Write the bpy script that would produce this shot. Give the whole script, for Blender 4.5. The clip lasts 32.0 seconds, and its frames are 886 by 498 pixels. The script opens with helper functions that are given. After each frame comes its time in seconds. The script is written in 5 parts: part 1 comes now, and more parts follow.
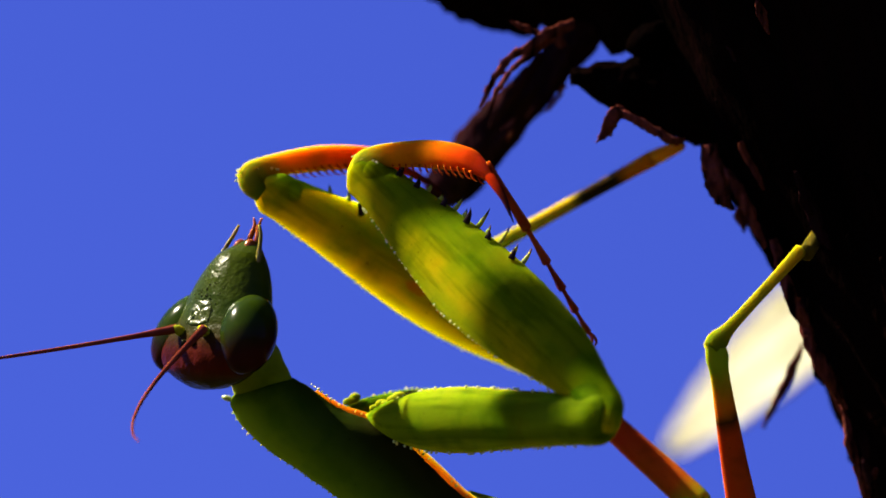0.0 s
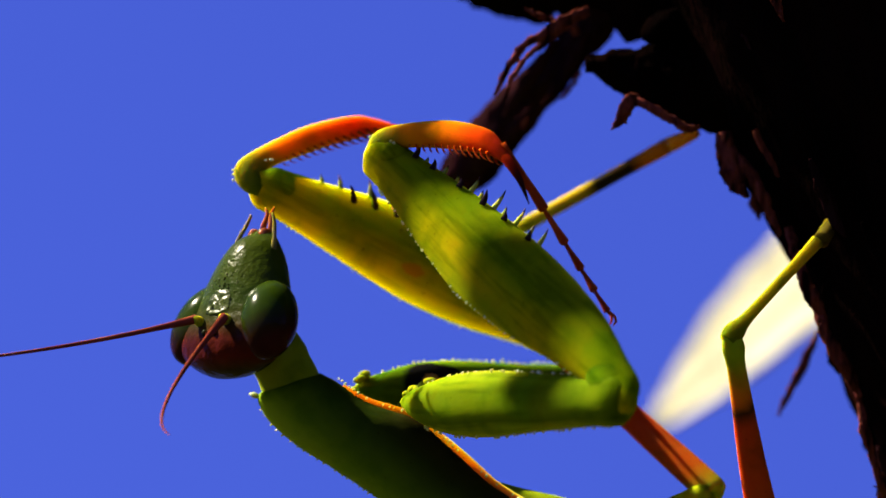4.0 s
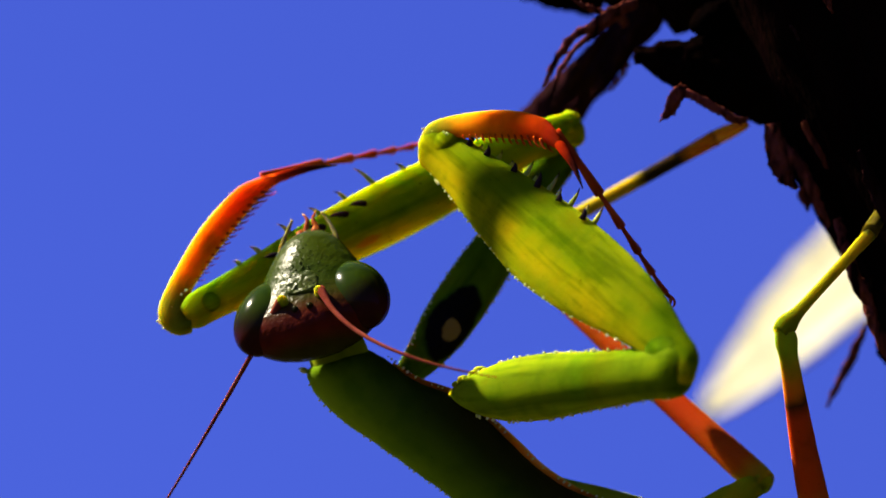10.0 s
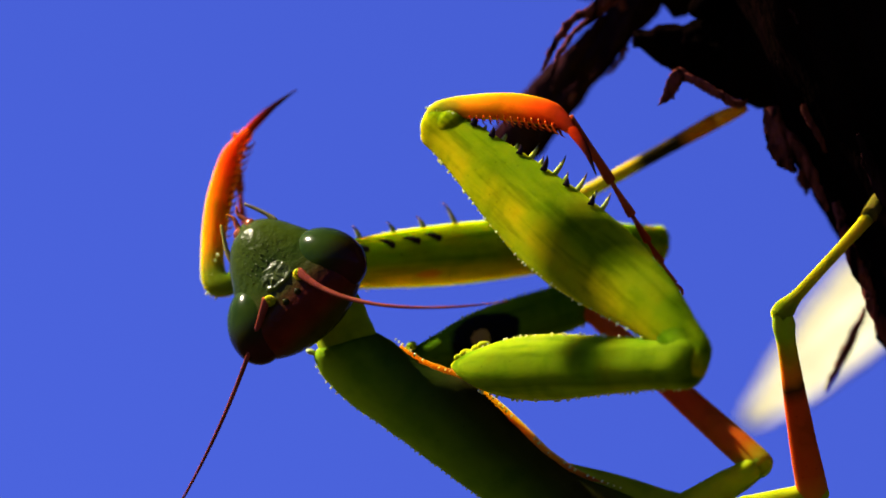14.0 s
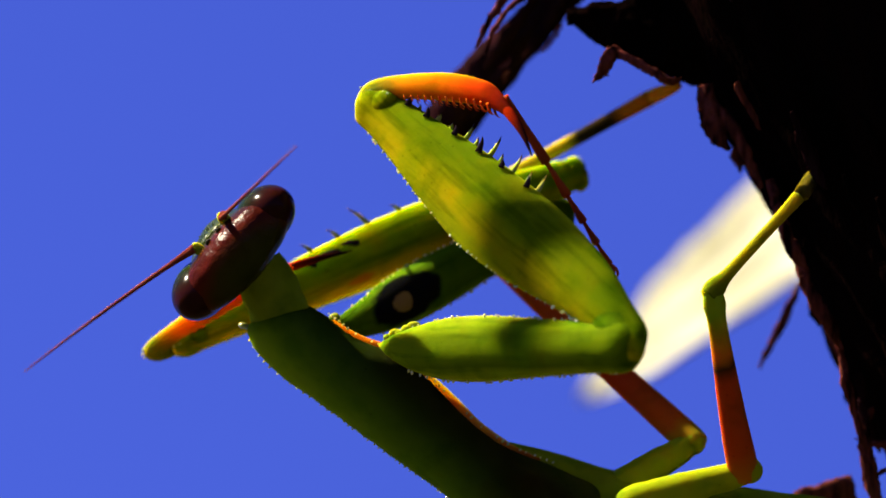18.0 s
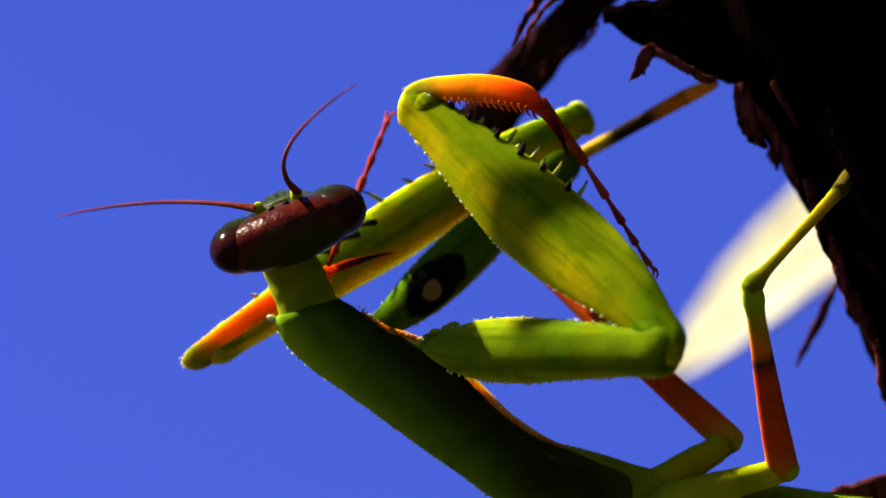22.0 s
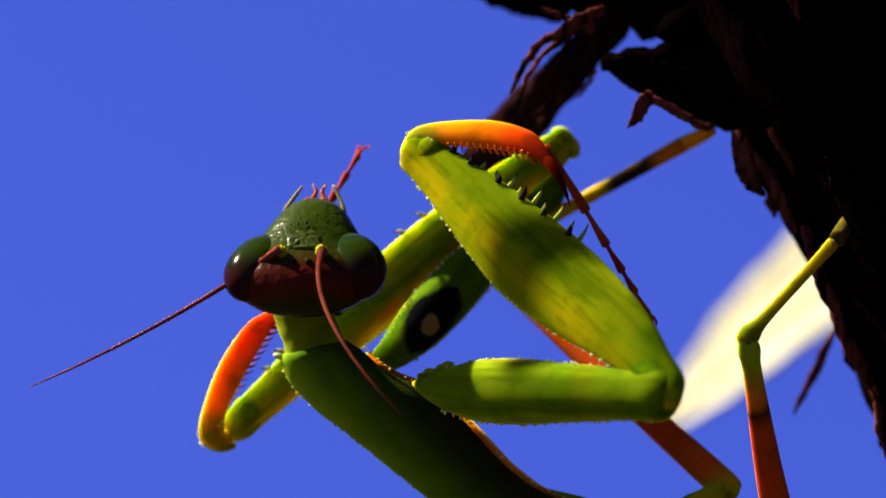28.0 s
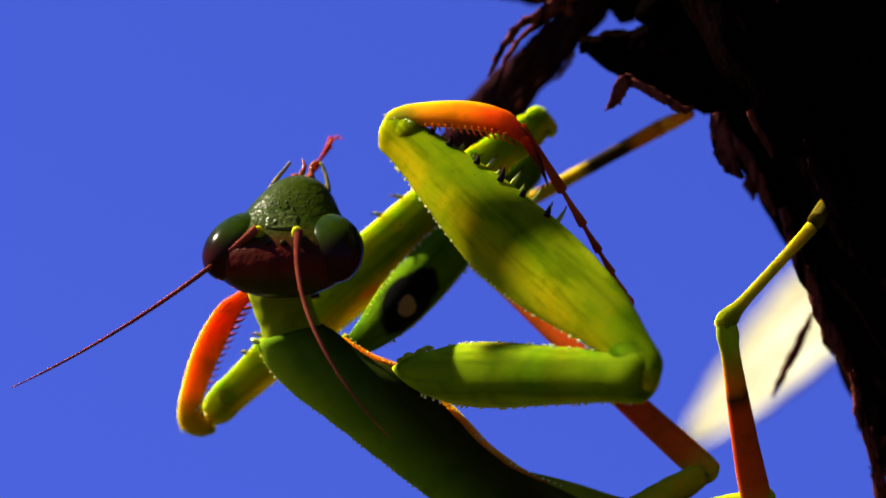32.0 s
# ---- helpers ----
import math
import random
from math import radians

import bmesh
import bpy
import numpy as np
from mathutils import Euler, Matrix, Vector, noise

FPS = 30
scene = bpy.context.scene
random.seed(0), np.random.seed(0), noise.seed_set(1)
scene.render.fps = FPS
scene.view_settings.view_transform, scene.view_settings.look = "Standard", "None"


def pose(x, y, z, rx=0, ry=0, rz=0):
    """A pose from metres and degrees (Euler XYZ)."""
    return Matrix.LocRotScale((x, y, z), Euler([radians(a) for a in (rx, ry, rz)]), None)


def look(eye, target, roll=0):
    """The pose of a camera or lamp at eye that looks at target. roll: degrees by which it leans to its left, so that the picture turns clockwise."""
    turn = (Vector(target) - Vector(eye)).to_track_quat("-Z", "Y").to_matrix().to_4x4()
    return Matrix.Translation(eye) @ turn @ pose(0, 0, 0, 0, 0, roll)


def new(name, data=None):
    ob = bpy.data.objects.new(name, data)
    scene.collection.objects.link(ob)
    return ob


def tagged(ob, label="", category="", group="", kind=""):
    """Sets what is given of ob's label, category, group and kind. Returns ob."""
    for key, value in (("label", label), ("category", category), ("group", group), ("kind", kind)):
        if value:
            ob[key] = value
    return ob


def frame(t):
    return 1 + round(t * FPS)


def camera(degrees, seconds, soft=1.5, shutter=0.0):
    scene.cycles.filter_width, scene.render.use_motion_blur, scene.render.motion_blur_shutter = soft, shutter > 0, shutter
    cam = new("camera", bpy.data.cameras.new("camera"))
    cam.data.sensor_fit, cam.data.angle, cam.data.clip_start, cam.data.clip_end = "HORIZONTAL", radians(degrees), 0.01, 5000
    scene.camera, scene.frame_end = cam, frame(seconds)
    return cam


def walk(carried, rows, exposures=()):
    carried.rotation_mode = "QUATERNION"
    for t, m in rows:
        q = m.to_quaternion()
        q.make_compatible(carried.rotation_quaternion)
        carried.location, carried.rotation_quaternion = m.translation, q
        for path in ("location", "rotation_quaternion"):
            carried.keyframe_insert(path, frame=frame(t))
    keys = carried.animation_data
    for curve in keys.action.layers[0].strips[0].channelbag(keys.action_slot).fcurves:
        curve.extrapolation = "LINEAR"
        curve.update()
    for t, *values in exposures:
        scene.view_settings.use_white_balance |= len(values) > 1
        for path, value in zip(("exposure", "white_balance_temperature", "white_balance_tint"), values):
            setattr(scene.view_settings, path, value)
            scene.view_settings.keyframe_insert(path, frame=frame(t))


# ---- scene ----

# the insect's space: x right, y away from the viewer, z up across the line of sight
TILT = 32.0
STAGE = pose(0, 0, 1.6, TILT)
REACH = 0.24666
EYE = STAGE @ pose(0, -REACH, 0, 90)


def aim(pitch, yaw):
    """The standing, hand-held camera turned up and to its left by these degrees."""
    return EYE @ pose(0, 0, 0, pitch, yaw, 0)


cam = camera(8.0, 32.0, soft=1.7)
cam.data.dof.use_dof, cam.data.dof.focus_distance, cam.data.dof.aperture_fstop = True, REACH - 0.003, 62.0
walk(cam, [
    (0, aim(0.317, -0.307)),
    (0.5, aim(0.332, -0.317)),
    (1, aim(0.342, -0.317)),
    (1.5, aim(0.332, -0.307)),
    (2, aim(0.363, -0.256)),
    (2.5, aim(0.215, -0.174)),
    (4.5, aim(0.204, -0.174)),
    (5, aim(0.429, -0.046)),
    (5.5, aim(0.296, 0.061)),
    (6, aim(0.281, 0.179)),
    (6.5, aim(0.230, 0.240)),
    (7, aim(0.312, 0.179)),
    (7.5, aim(0.194, 0.092)),
    (8, aim(0.133, 0.046)),
    (8.5, aim(0.041, 0.072)),
    (9, aim(0.072, 0.123)),
    (9.5, aim(-0.036, 0.220)),
    (10, aim(0.128, 0.266)),
    (10.5, aim(0.148, 0.368)),
    (11, aim(0.174, 0.353)),
    (11.5, aim(0.347, 0.281)),
    (12, aim(0.148, 0.307)),
    (12.5, aim(0.000, 0.322)),
    (13, aim(-0.164, 0.383)),
    (13.5, aim(-0.102, 0.358)),
    (14, aim(-0.020, 0.256)),
    (14.5, aim(0.102, 0.148)),
    (15, aim(0.000, 0.026)),
    (15.5, aim(-0.092, -0.087)),
    (17.5, aim(-0.174, -0.245)),
    (18, aim(-0.225, -0.342)),
    (18.5, aim(0.015, -0.383)),
    (19, aim(-0.036, -0.358)),
    (19.5, aim(-0.164, -0.291)),
    (20, aim(-0.133, -0.235)),
    (20.5, aim(-0.250, -0.291)),
    (21, aim(-0.373, -0.261)),
    (21.5, aim(-0.322, -0.164)),
    (22, aim(-0.240, -0.010)),
    (22.5, aim(-0.123, 0.148)),
    (23, aim(-0.220, 0.204)),
    (23.5, aim(-0.266, 0.164)),
    (24, aim(-0.368, 0.026)),
    (24.5, aim(-0.307, -0.015)),
    (25, aim(-0.174, -0.015)),
    (25.5, aim(-0.072, 0.015)),
    (27.5, aim(0.158, 0.031)),
    (28, aim(0.189, -0.031)),
    (28.5, aim(0.215, -0.102)),
    (29, aim(0.087, -0.179)),
    (29.5, aim(0.026, -0.210)),
    (30, aim(0.046, -0.194)),
    (30.5, aim(0.031, -0.148)),
    (31, aim(0.133, -0.133)),
    (31.5, aim(0.041, -0.164)),
    (32, aim(0.031, -0.225))])


# ---- light ----
SUN = Vector((-0.62, 0.38, 0.69))
SUN_DIR = (STAGE.to_3x3() @ SUN).normalized()
world = bpy.data.worlds.new("clear_sky")
scene.world = world
world.use_nodes = True
wn, wl = world.node_tree.nodes, world.node_tree.links
sky = wn.new("ShaderNodeTexSky")
sky.sky_type, sky.sun_disc = "NISHITA", False
sky.sun_elevation = math.asin(SUN_DIR.z)
sky.sun_rotation = math.atan2(SUN_DIR.x, SUN_DIR.y)
sky.ozone_density, sky.dust_density, sky.air_density = 3.0, 0.2, 1.0
tint = wn.new("ShaderNodeMix")
tint.data_type, tint.blend_type = "RGBA", "MULTIPLY"
tint.inputs["Factor"].default_value = 1.0
tint.inputs["B"].default_value = (0.30, 0.315, 0.97, 1)
wl.new(sky.outputs["Color"], tint.inputs["A"])
wl.new(tint.outputs["Result"], wn["Background"].inputs["Color"])
wn["Background"].inputs["Strength"].default_value = 0.054

sun = new("sun", bpy.data.lights.new("sun", "SUN"))
sun.data.energy, sun.data.angle, sun.data.color = 5.0, radians(0.5), (1.0, 0.89, 0.68)
sun.matrix_basis = look(SUN_DIR * 5, (0, 0, 0))
scene.view_settings.exposure = 1.93


# ---- materials ----
def material(name, rough=0.5, sss=0.0, radius=(1.0, 0.6, 0.2), scale=0.0006, spec=0.5, coat=0.0):
    """A node material with its Principled shader; returns material, nodes, links, shader."""
    m = bpy.data.materials.new(name)
    m.use_nodes = True
    n, l = m.node_tree.nodes, m.node_tree.links
    b = n["Principled BSDF"]
    b.inputs["Roughness"].default_value = rough
    b.inputs["Specular IOR Level"].default_value = spec
    b.inputs["Coat Weight"].default_value = coat
    b.inputs["Coat Roughness"].default_value = 0.12
    if sss:
        b.subsurface_method = "RANDOM_WALK"
        b.inputs["Subsurface Weight"].default_value = sss
        b.inputs["Subsurface Radius"].default_value = radius
        b.inputs["Subsurface Scale"].default_value = scale
    return m, n, l, b


def ramp(n, stops):
    r = n.new("ShaderNodeValToRGB")
    e = r.color_ramp.elements
    while len(e) < len(stops):
        e.new(0.5)
    for el, (p, c) in zip(e, stops):
        el.position, el.color = p, (*c, 1)
    return r


def noise_tex(n, l, scale, detail=4.0, coords=None):
    t = n.new("ShaderNodeTexNoise")
    t.inputs["Scale"].default_value, t.inputs["Detail"].default_value = scale, detail
    if coords is None:
        c = n.new("ShaderNodeTexCoord")
        coords = c.outputs["Object"]
    l.new(coords, t.inputs["Vector"])
    return t


def bump(n, l, b, height, strength, distance=0.0001):
    k = n.new("ShaderNodeBump")
    k.inputs["Strength"].default_value, k.inputs["Distance"].default_value = strength, distance
    l.new(height, k.inputs["Height"])
    l.new(k.outputs["Normal"], b.inputs["Normal"])


def blend(n, l, kind, factor, a, b):
    """A colour mix; a, b and factor are sockets or plain values."""
    x = n.new("ShaderNodeMix")
    x.data_type, x.blend_type = "RGBA", kind
    for key, v in (("Factor", factor), ("A", a), ("B", b)):
        if isinstance(v, (int, float)):
            x.inputs[key].default_value = v
        elif isinstance(v, tuple):
            x.inputs[key].default_value = (*v, 1)
        else:
            l.new(v, x.inputs[key])
    return x.outputs["Result"]


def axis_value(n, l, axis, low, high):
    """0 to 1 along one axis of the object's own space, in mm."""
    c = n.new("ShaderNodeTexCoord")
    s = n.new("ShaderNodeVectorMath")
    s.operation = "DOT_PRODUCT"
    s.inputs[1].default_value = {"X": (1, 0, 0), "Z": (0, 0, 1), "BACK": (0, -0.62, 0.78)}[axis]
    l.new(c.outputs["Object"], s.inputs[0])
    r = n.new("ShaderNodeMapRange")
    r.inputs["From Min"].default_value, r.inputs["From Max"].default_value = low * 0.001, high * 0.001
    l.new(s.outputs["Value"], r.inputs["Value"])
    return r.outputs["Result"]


def cuticle(name, colours, rough=0.38, sss=0.85, scale=0.0009, speck=0.5, radius=(1.0, 0.75, 0.12), along=None, coat=0.0, spec=0.0, grain=0.35, blotch=0.7, streak=0.0):
    """Insect cuticle: a ramp of colours along one axis (or by broad noise), darker pits, fine grain."""
    m, n, l, b = material(name, rough, sss, radius, scale, spec, coat)
    broad = noise_tex(n, l, 420.0, 3.0)
    if along:
        v = axis_value(n, l, *along)
        r = ramp(n, colours)
        w = n.new("ShaderNodeMath")
        w.operation = "MULTIPLY_ADD"
        w.inputs[1].default_value = 0.14
        l.new(broad.outputs["Fac"], w.inputs[0])
        off = n.new("ShaderNodeMath")
        off.operation = "SUBTRACT"
        off.inputs[1].default_value = 0.07
        l.new(v, w.inputs[2])
        l.new(w.outputs[0], off.inputs[0])
        l.new(off.outputs[0], r.inputs["Fac"])
    else:
        r = ramp(n, colours)
        l.new(broad.outputs["Fac"], r.inputs["Fac"])
    blot = noise_tex(n, l, 190.0, 5.0)
    tone = ramp(n, [(0.36, (0.55, 0.62, 0.5)), (0.5, (1, 1, 1)), (0.66, (1, 1, 1)), (0.74, (0.78, 0.55, 0.3))])
    l.new(blot.outputs["Fac"], tone.inputs["Fac"])
    base = blend(n, l, "MULTIPLY", blotch, r.outputs["Color"], tone.outputs["Color"])
    cells = noise_tex(n, l, 760.0, 4.0)
    mottle = ramp(n, [(0.34, (0.60, 0.74, 0.6)), (0.5, (0.95, 0.98, 0.9)), (0.64, (1, 1, 1)), (0.72, (1.0, 0.88, 0.7))])
    l.new(cells.outputs["Fac"], mottle.inputs["Fac"])
    base = blend(n, l, "MULTIPLY", 0.75, base, mottle.outputs["Color"])
    if streak:
        # veins and streaks that run along the limb, and broad yellow and green patches
        tc = n.new("ShaderNodeTexCoord")
        mp = n.new("ShaderNodeMapping")
        mp.inputs["Scale"].default_value = (0.10, 1, 1)
        l.new(tc.outputs["Object"], mp.inputs["Vector"])
        lines = noise_tex(n, l, 2600.0, 5.0, mp.outputs["Vector"])
        tone2 = ramp(n, [(0.36, (0.50, 0.62, 0.5)), (0.48, (0.9, 0.95, 0.9)), (0.60, (1, 1, 1))])
        l.new(lines.outputs["Fac"], tone2.inputs["Fac"])
        base = blend(n, l, "MULTIPLY", streak, base, tone2.outputs["Color"])
        patches = noise_tex(n, l, 330.0, 3.0)
        tone3 = ramp(n, [(0.40, (0.66, 0.88, 0.8)), (0.54, (1, 1, 1))])
        l.new(patches.outputs["Fac"], tone3.inputs["Fac"])
        base = blend(n, l, "MULTIPLY", streak, base, tone3.outputs["Color"])
    pits = n.new("ShaderNodeTexVoronoi")
    pits.inputs["Scale"].default_value = 2600.0
    c = n.new("ShaderNodeTexCoord")
    l.new(c.outputs["Object"], pits.inputs["Vector"])
    dots = ramp(n, [(0.0, (0.25, 0.2, 0.1)), (0.16, (1, 1, 1))])
    l.new(pits.outputs["Distance"], dots.inputs["Fac"])
    where = noise_tex(n, l, 900.0, 2.0)
    gate = ramp(n, [(0.5, (0, 0, 0)), (0.62, (speck, speck, speck))])
    l.new(where.outputs["Fac"], gate.inputs["Fac"])
    col = blend(n, l, "MULTIPLY", gate.outputs["Color"], base, dots.outputs["Color"])
    l.new(col, b.inputs["Base Color"])
    fine = noise_tex(n, l, 3800.0, 3.0)
    bump(n, l, b, fine.outputs["Fac"], grain, 0.00006)
    return m, n, l, b, col


GREEN = cuticle("green_cuticle", [(0.3, (0.1488, 0.204, 0.00375)), (0.5, (0.2139, 0.2652, 0.0045)), (0.7, (0.2883, 0.3162, 0.006))])[0]
# shade painted in: darkest over the upper half, lighter along the lower edge
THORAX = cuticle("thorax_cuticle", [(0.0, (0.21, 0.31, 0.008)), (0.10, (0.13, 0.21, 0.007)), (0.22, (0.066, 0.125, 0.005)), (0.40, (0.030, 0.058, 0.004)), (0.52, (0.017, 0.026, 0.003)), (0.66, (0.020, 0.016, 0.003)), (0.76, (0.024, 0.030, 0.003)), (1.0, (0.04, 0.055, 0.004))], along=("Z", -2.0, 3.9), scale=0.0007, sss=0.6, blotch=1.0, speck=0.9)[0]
ABDOMEN = cuticle("abdomen_cuticle", [(0.3, (0.09, 0.14, 0.003)), (0.7, (0.20, 0.25, 0.006))], scale=0.0008, blotch=1.0, speck=0.9)[0]
NECK = cuticle("neck_cuticle", [(0.3, (0.152, 0.2, 0.0064)), (0.7, (0.224, 0.256, 0.016))], speck=0.9, scale=0.0008)[0]
FEMUR_TONES = [(0.0, (0.282, 0.2812, 0.00542)), (0.08, (0.2488, 0.2365, 0.00362)), (0.16, (0.205, 0.1959, 0.00226)), (0.28, (0.282, 0.2287, 0.00226)), (0.40, (0.2686, 0.2225, 0.00181)), (0.58, (0.1406, 0.1637, 0.00181)), (0.8, (0.1025, 0.1315, 0.00181)), (0.93, (0.1279, 0.1574, 0.00226)), (1.0, (0.2233, 0.2427, 0.00362))]
FEMUR = cuticle("femur_cuticle", FEMUR_TONES, along=("Z", -1.9, 1.9), scale=0.0014, sss=1.0, blotch=0.4, streak=0.8, speck=0.8)[0]


def oval(n, l, centre, half, wobble):
    """A soft-edged oval on the xz side of a limb, 1 inside; mm."""
    c = n.new("ShaderNodeTexCoord")
    mp = n.new("ShaderNodeMapping")
    mp.inputs["Location"].default_value = (-centre[0] / half[0], 0, -centre[1] / half[1])
    mp.inputs["Scale"].default_value = (1000 / half[0], 0, 1000 / half[1])
    l.new(c.outputs["Object"], mp.inputs["Vector"])
    ln = n.new("ShaderNodeVectorMath")
    ln.operation = "LENGTH"
    l.new(mp.outputs["Vector"], ln.inputs[0])
    wob = noise_tex(n, l, 1500.0, 3.0)
    add = n.new("ShaderNodeMath")
    add.operation = "MULTIPLY_ADD"
    add.inputs[1].default_value = wobble
    l.new(wob.outputs["Fac"], add.inputs[0])
    l.new(ln.outputs["Value"], add.inputs[2])
    r = ramp(n, [(0.0, (1, 1, 1)), (0.88, (1, 1, 1)), (1.0, (0, 0, 0))])
    l.new(add.outputs[0], r.inputs["Fac"])
    return r.outputs["Color"]


def stained_femur():
    m, n, l, b, col = cuticle("stained_femur_cuticle", [(0.0, (0.1892, 0.3332, 0.005)), (0.1, (0.2322, 0.3234, 0.005)), (0.3, (0.2838, 0.294, 0.003)), (0.54, (0.258, 0.2744, 0.003)), (0.66, (0.1462, 0.245, 0.003)), (0.82, (0.1118, 0.2254, 0.003)), (1.0, (0.129, 0.2646, 0.004))], along=("Z", -1.9, 1.9), scale=0.0024, sss=1.0, blotch=0.5, streak=0.7, speck=0.8)
    col = blend(n, l, "MIX", oval(n, l, (9.6, -0.15), (1.1, 0.5), 0.9), col, (0.24, 0.16, 0.004))
    l.new(col, b.inputs["Base Color"])
    return m


FEMUR_STAIN = stained_femur()
TIBIA = cuticle("tibia_cuticle", [(0.0, (0.07, 0.11, 0.005)), (0.13, (0.085, 0.11, 0.005)), (0.20, (0.20, 0.12, 0.004)), (0.27, (0.46, 0.15, 0.003)), (0.50, (0.52, 0.11, 0.002)), (0.64, (0.48, 0.038, 0.002)), (0.76, (0.26, 0.012, 0.003)), (0.86, (0.05, 0.005, 0.003)), (0.94, (0.012, 0.004, 0.004))],
                along=("X", -0.9, 8.3), speck=0.35, scale=0.0022, sss=1.0, radius=(1.0, 0.7, 0.1))[0]
HOOK = cuticle("claw_cuticle", [(0.0, (0.36, 0.022, 0.002)), (0.30, (0.26, 0.012, 0.002)), (0.62, (0.05, 0.005, 0.003)), (0.85, (0.010, 0.004, 0.004))], along=("X", 6.4, 8.2), sss=0.4, scale=0.0002, speck=0.2)[0]
TARSUS = cuticle("tarsus_cuticle", [(0.3, (0.168, 0.0132, 0.003)), (0.7, (0.276, 0.048, 0.0072))], speck=0.6, scale=0.0005, radius=(0.6, 0.18, 0.06))[0]
RED_LEG = cuticle("red_leg_cuticle", [(0.0, (0.25, 0.26, 0.006)), (0.08, (0.38, 0.07, 0.005)), (0.35, (0.34, 0.032, 0.005)), (0.8, (0.40, 0.065, 0.006)), (1.0, (0.30, 0.18, 0.008))], along=("X", 0.0, 13.7), scale=0.0006, radius=(1.0, 0.4, 0.1))[0]
HIND_LEG = cuticle("hind_leg_cuticle", [(0.0, (0.40, 0.14, 0.006)), (0.15, (0.38, 0.05, 0.005)), (0.56, (0.36, 0.042, 0.005)), (0.62, (0.04, 0.015, 0.004)), (0.68, (0.46, 0.13, 0.006)), (0.82, (0.34, 0.24, 0.008)), (0.92, (0.20, 0.30, 0.008))], along=("X", 0.0, 7.6), scale=0.0006, radius=(1.0, 0.4, 0.1))[0]
YELLOW_LEG = cuticle("yellow_leg_cuticle", [(0.0, (0.18, 0.24, 0.01)), (0.2, (0.36, 0.33, 0.01)), (0.60, (0.375, 0.27, 0.01)), (0.67, (0.0225, 0.0165, 0.006)), (0.84, (0.0225, 0.0135, 0.006)), (0.92, (0.5625, 0.18, 0.008))],
                     along=("X", 0.0, 9.4), scale=0.0006)[0]
SHIN = cuticle("shin_cuticle", [(0.0, (0.0765, 0.1118, 0.00384)), (0.4, (0.1175, 0.1387, 0.00576)), (1.0, (0.1236, 0.1118, 0.00576))], along=("X", 0.0, 6.5), scale=0.0014, sss=1.0)[0]
HEAD_TONES = [(0.0, (0.028, 0.040, 0.002)), (0.45, (0.022, 0.035, 0.002)), (0.58, (0.026, 0.022, 0.002)), (0.68, (0.060, 0.008, 0.003)), (0.82, (0.085, 0.008, 0.003)), (0.93, (0.026, 0.018, 0.002)), (1.0, (0.022, 0.024, 0.002))]
HEAD = cuticle("head_cuticle", HEAD_TONES, along=("BACK", -3.4, 2.1), rough=0.24, sss=0.12, scale=0.0004, spec=0.022, grain=0.8)[0]
FACE = cuticle("face_cuticle", [(0.3, (0.035, 0.0455, 0.004)), (0.7, (0.049, 0.063, 0.007))], rough=0.27, sss=0.2, scale=0.0004, spec=0.06, grain=1.0)[0]
GLINT = cuticle("wet_granule", [(0.3, (0.036, 0.048, 0.006)), (0.7, (0.054, 0.066, 0.01))], rough=0.2, sss=0.0, speck=0.0, spec=0.08, grain=0.0)[0]
COMPOUND = cuticle("compound_eye", [(0.0, (0.01976, 0.0372, 0.002)), (0.40, (0.01456, 0.02579, 0.002)), (0.56, (0.013, 0.008928, 0.002)), (0.70, (0.026, 0.004464, 0.003)), (1.0, (0.026, 0.005952, 0.003))],
                   along=("BACK", -2.0, 2.0), rough=0.15, sss=0.2, scale=0.0004, speck=0.0, spec=0.025, grain=0.02)[0]
ANTENNA = cuticle("antenna_cuticle", [(0.3, (0.091, 0.01348, 0.0126)), (0.7, (0.1547, 0.03465, 0.021))], speck=0.5, sss=0.3, scale=0.0002)[0]
SPINE_DARK = cuticle("dark_spine", [(0.3, (0.012, 0.008, 0.012)), (0.7, (0.03, 0.015, 0.02))], sss=0.0, rough=0.25)[0]
SPINE_GREEN = cuticle("green_spine", [(0.0, (0.26, 0.32, 0.06)), (0.62, (0.24, 0.28, 0.07)), (0.85, (0.012, 0.008, 0.01))], along=("Z", 0.0, 0.95), scale=0.0003)[0]
BEAD = cuticle("pale_bead", [(0.3, (0.30, 0.36, 0.10)), (0.7, (0.50, 0.52, 0.28))], rough=0.2, sss=0.6, scale=0.0003, spec=0.5, blotch=0.2, grain=0.05)[0]
# rear stretch painted brighter orange, as where the sun catches the edge
MARGIN = cuticle("brown_margin", [(0.0, (0.10, 0.03, 0.005)), (0.14, (0.07, 0.014, 0.003)), (0.24, (0.14, 0.024, 0.005)), (0.31, (0.12, 0.035, 0.005)), (0.44, (0.16, 0.035, 0.005)), (0.52, (0.60, 0.13, 0.015)), (0.68, (0.60, 0.17, 0.02)), (0.84, (0.30, 0.06, 0.01)), (1.0, (0.12, 0.03, 0.005))], along=("X", -3.0, 9.0), scale=0.0016, sss=1.0)[0]
FOOT = cuticle("orange_foot", [(0.3, (0.66, 0.18, 0.006)), (0.7, (0.85, 0.36, 0.03))], scale=0.0008)[0]
# foot colour darkened to stand for the trunk's shade on the hind foot
SHADED_FOOT = cuticle("shaded_foot", [(0.3, (0.035, 0.032, 0.004)), (0.7, (0.07, 0.05, 0.006))], scale=0.0004)[0]
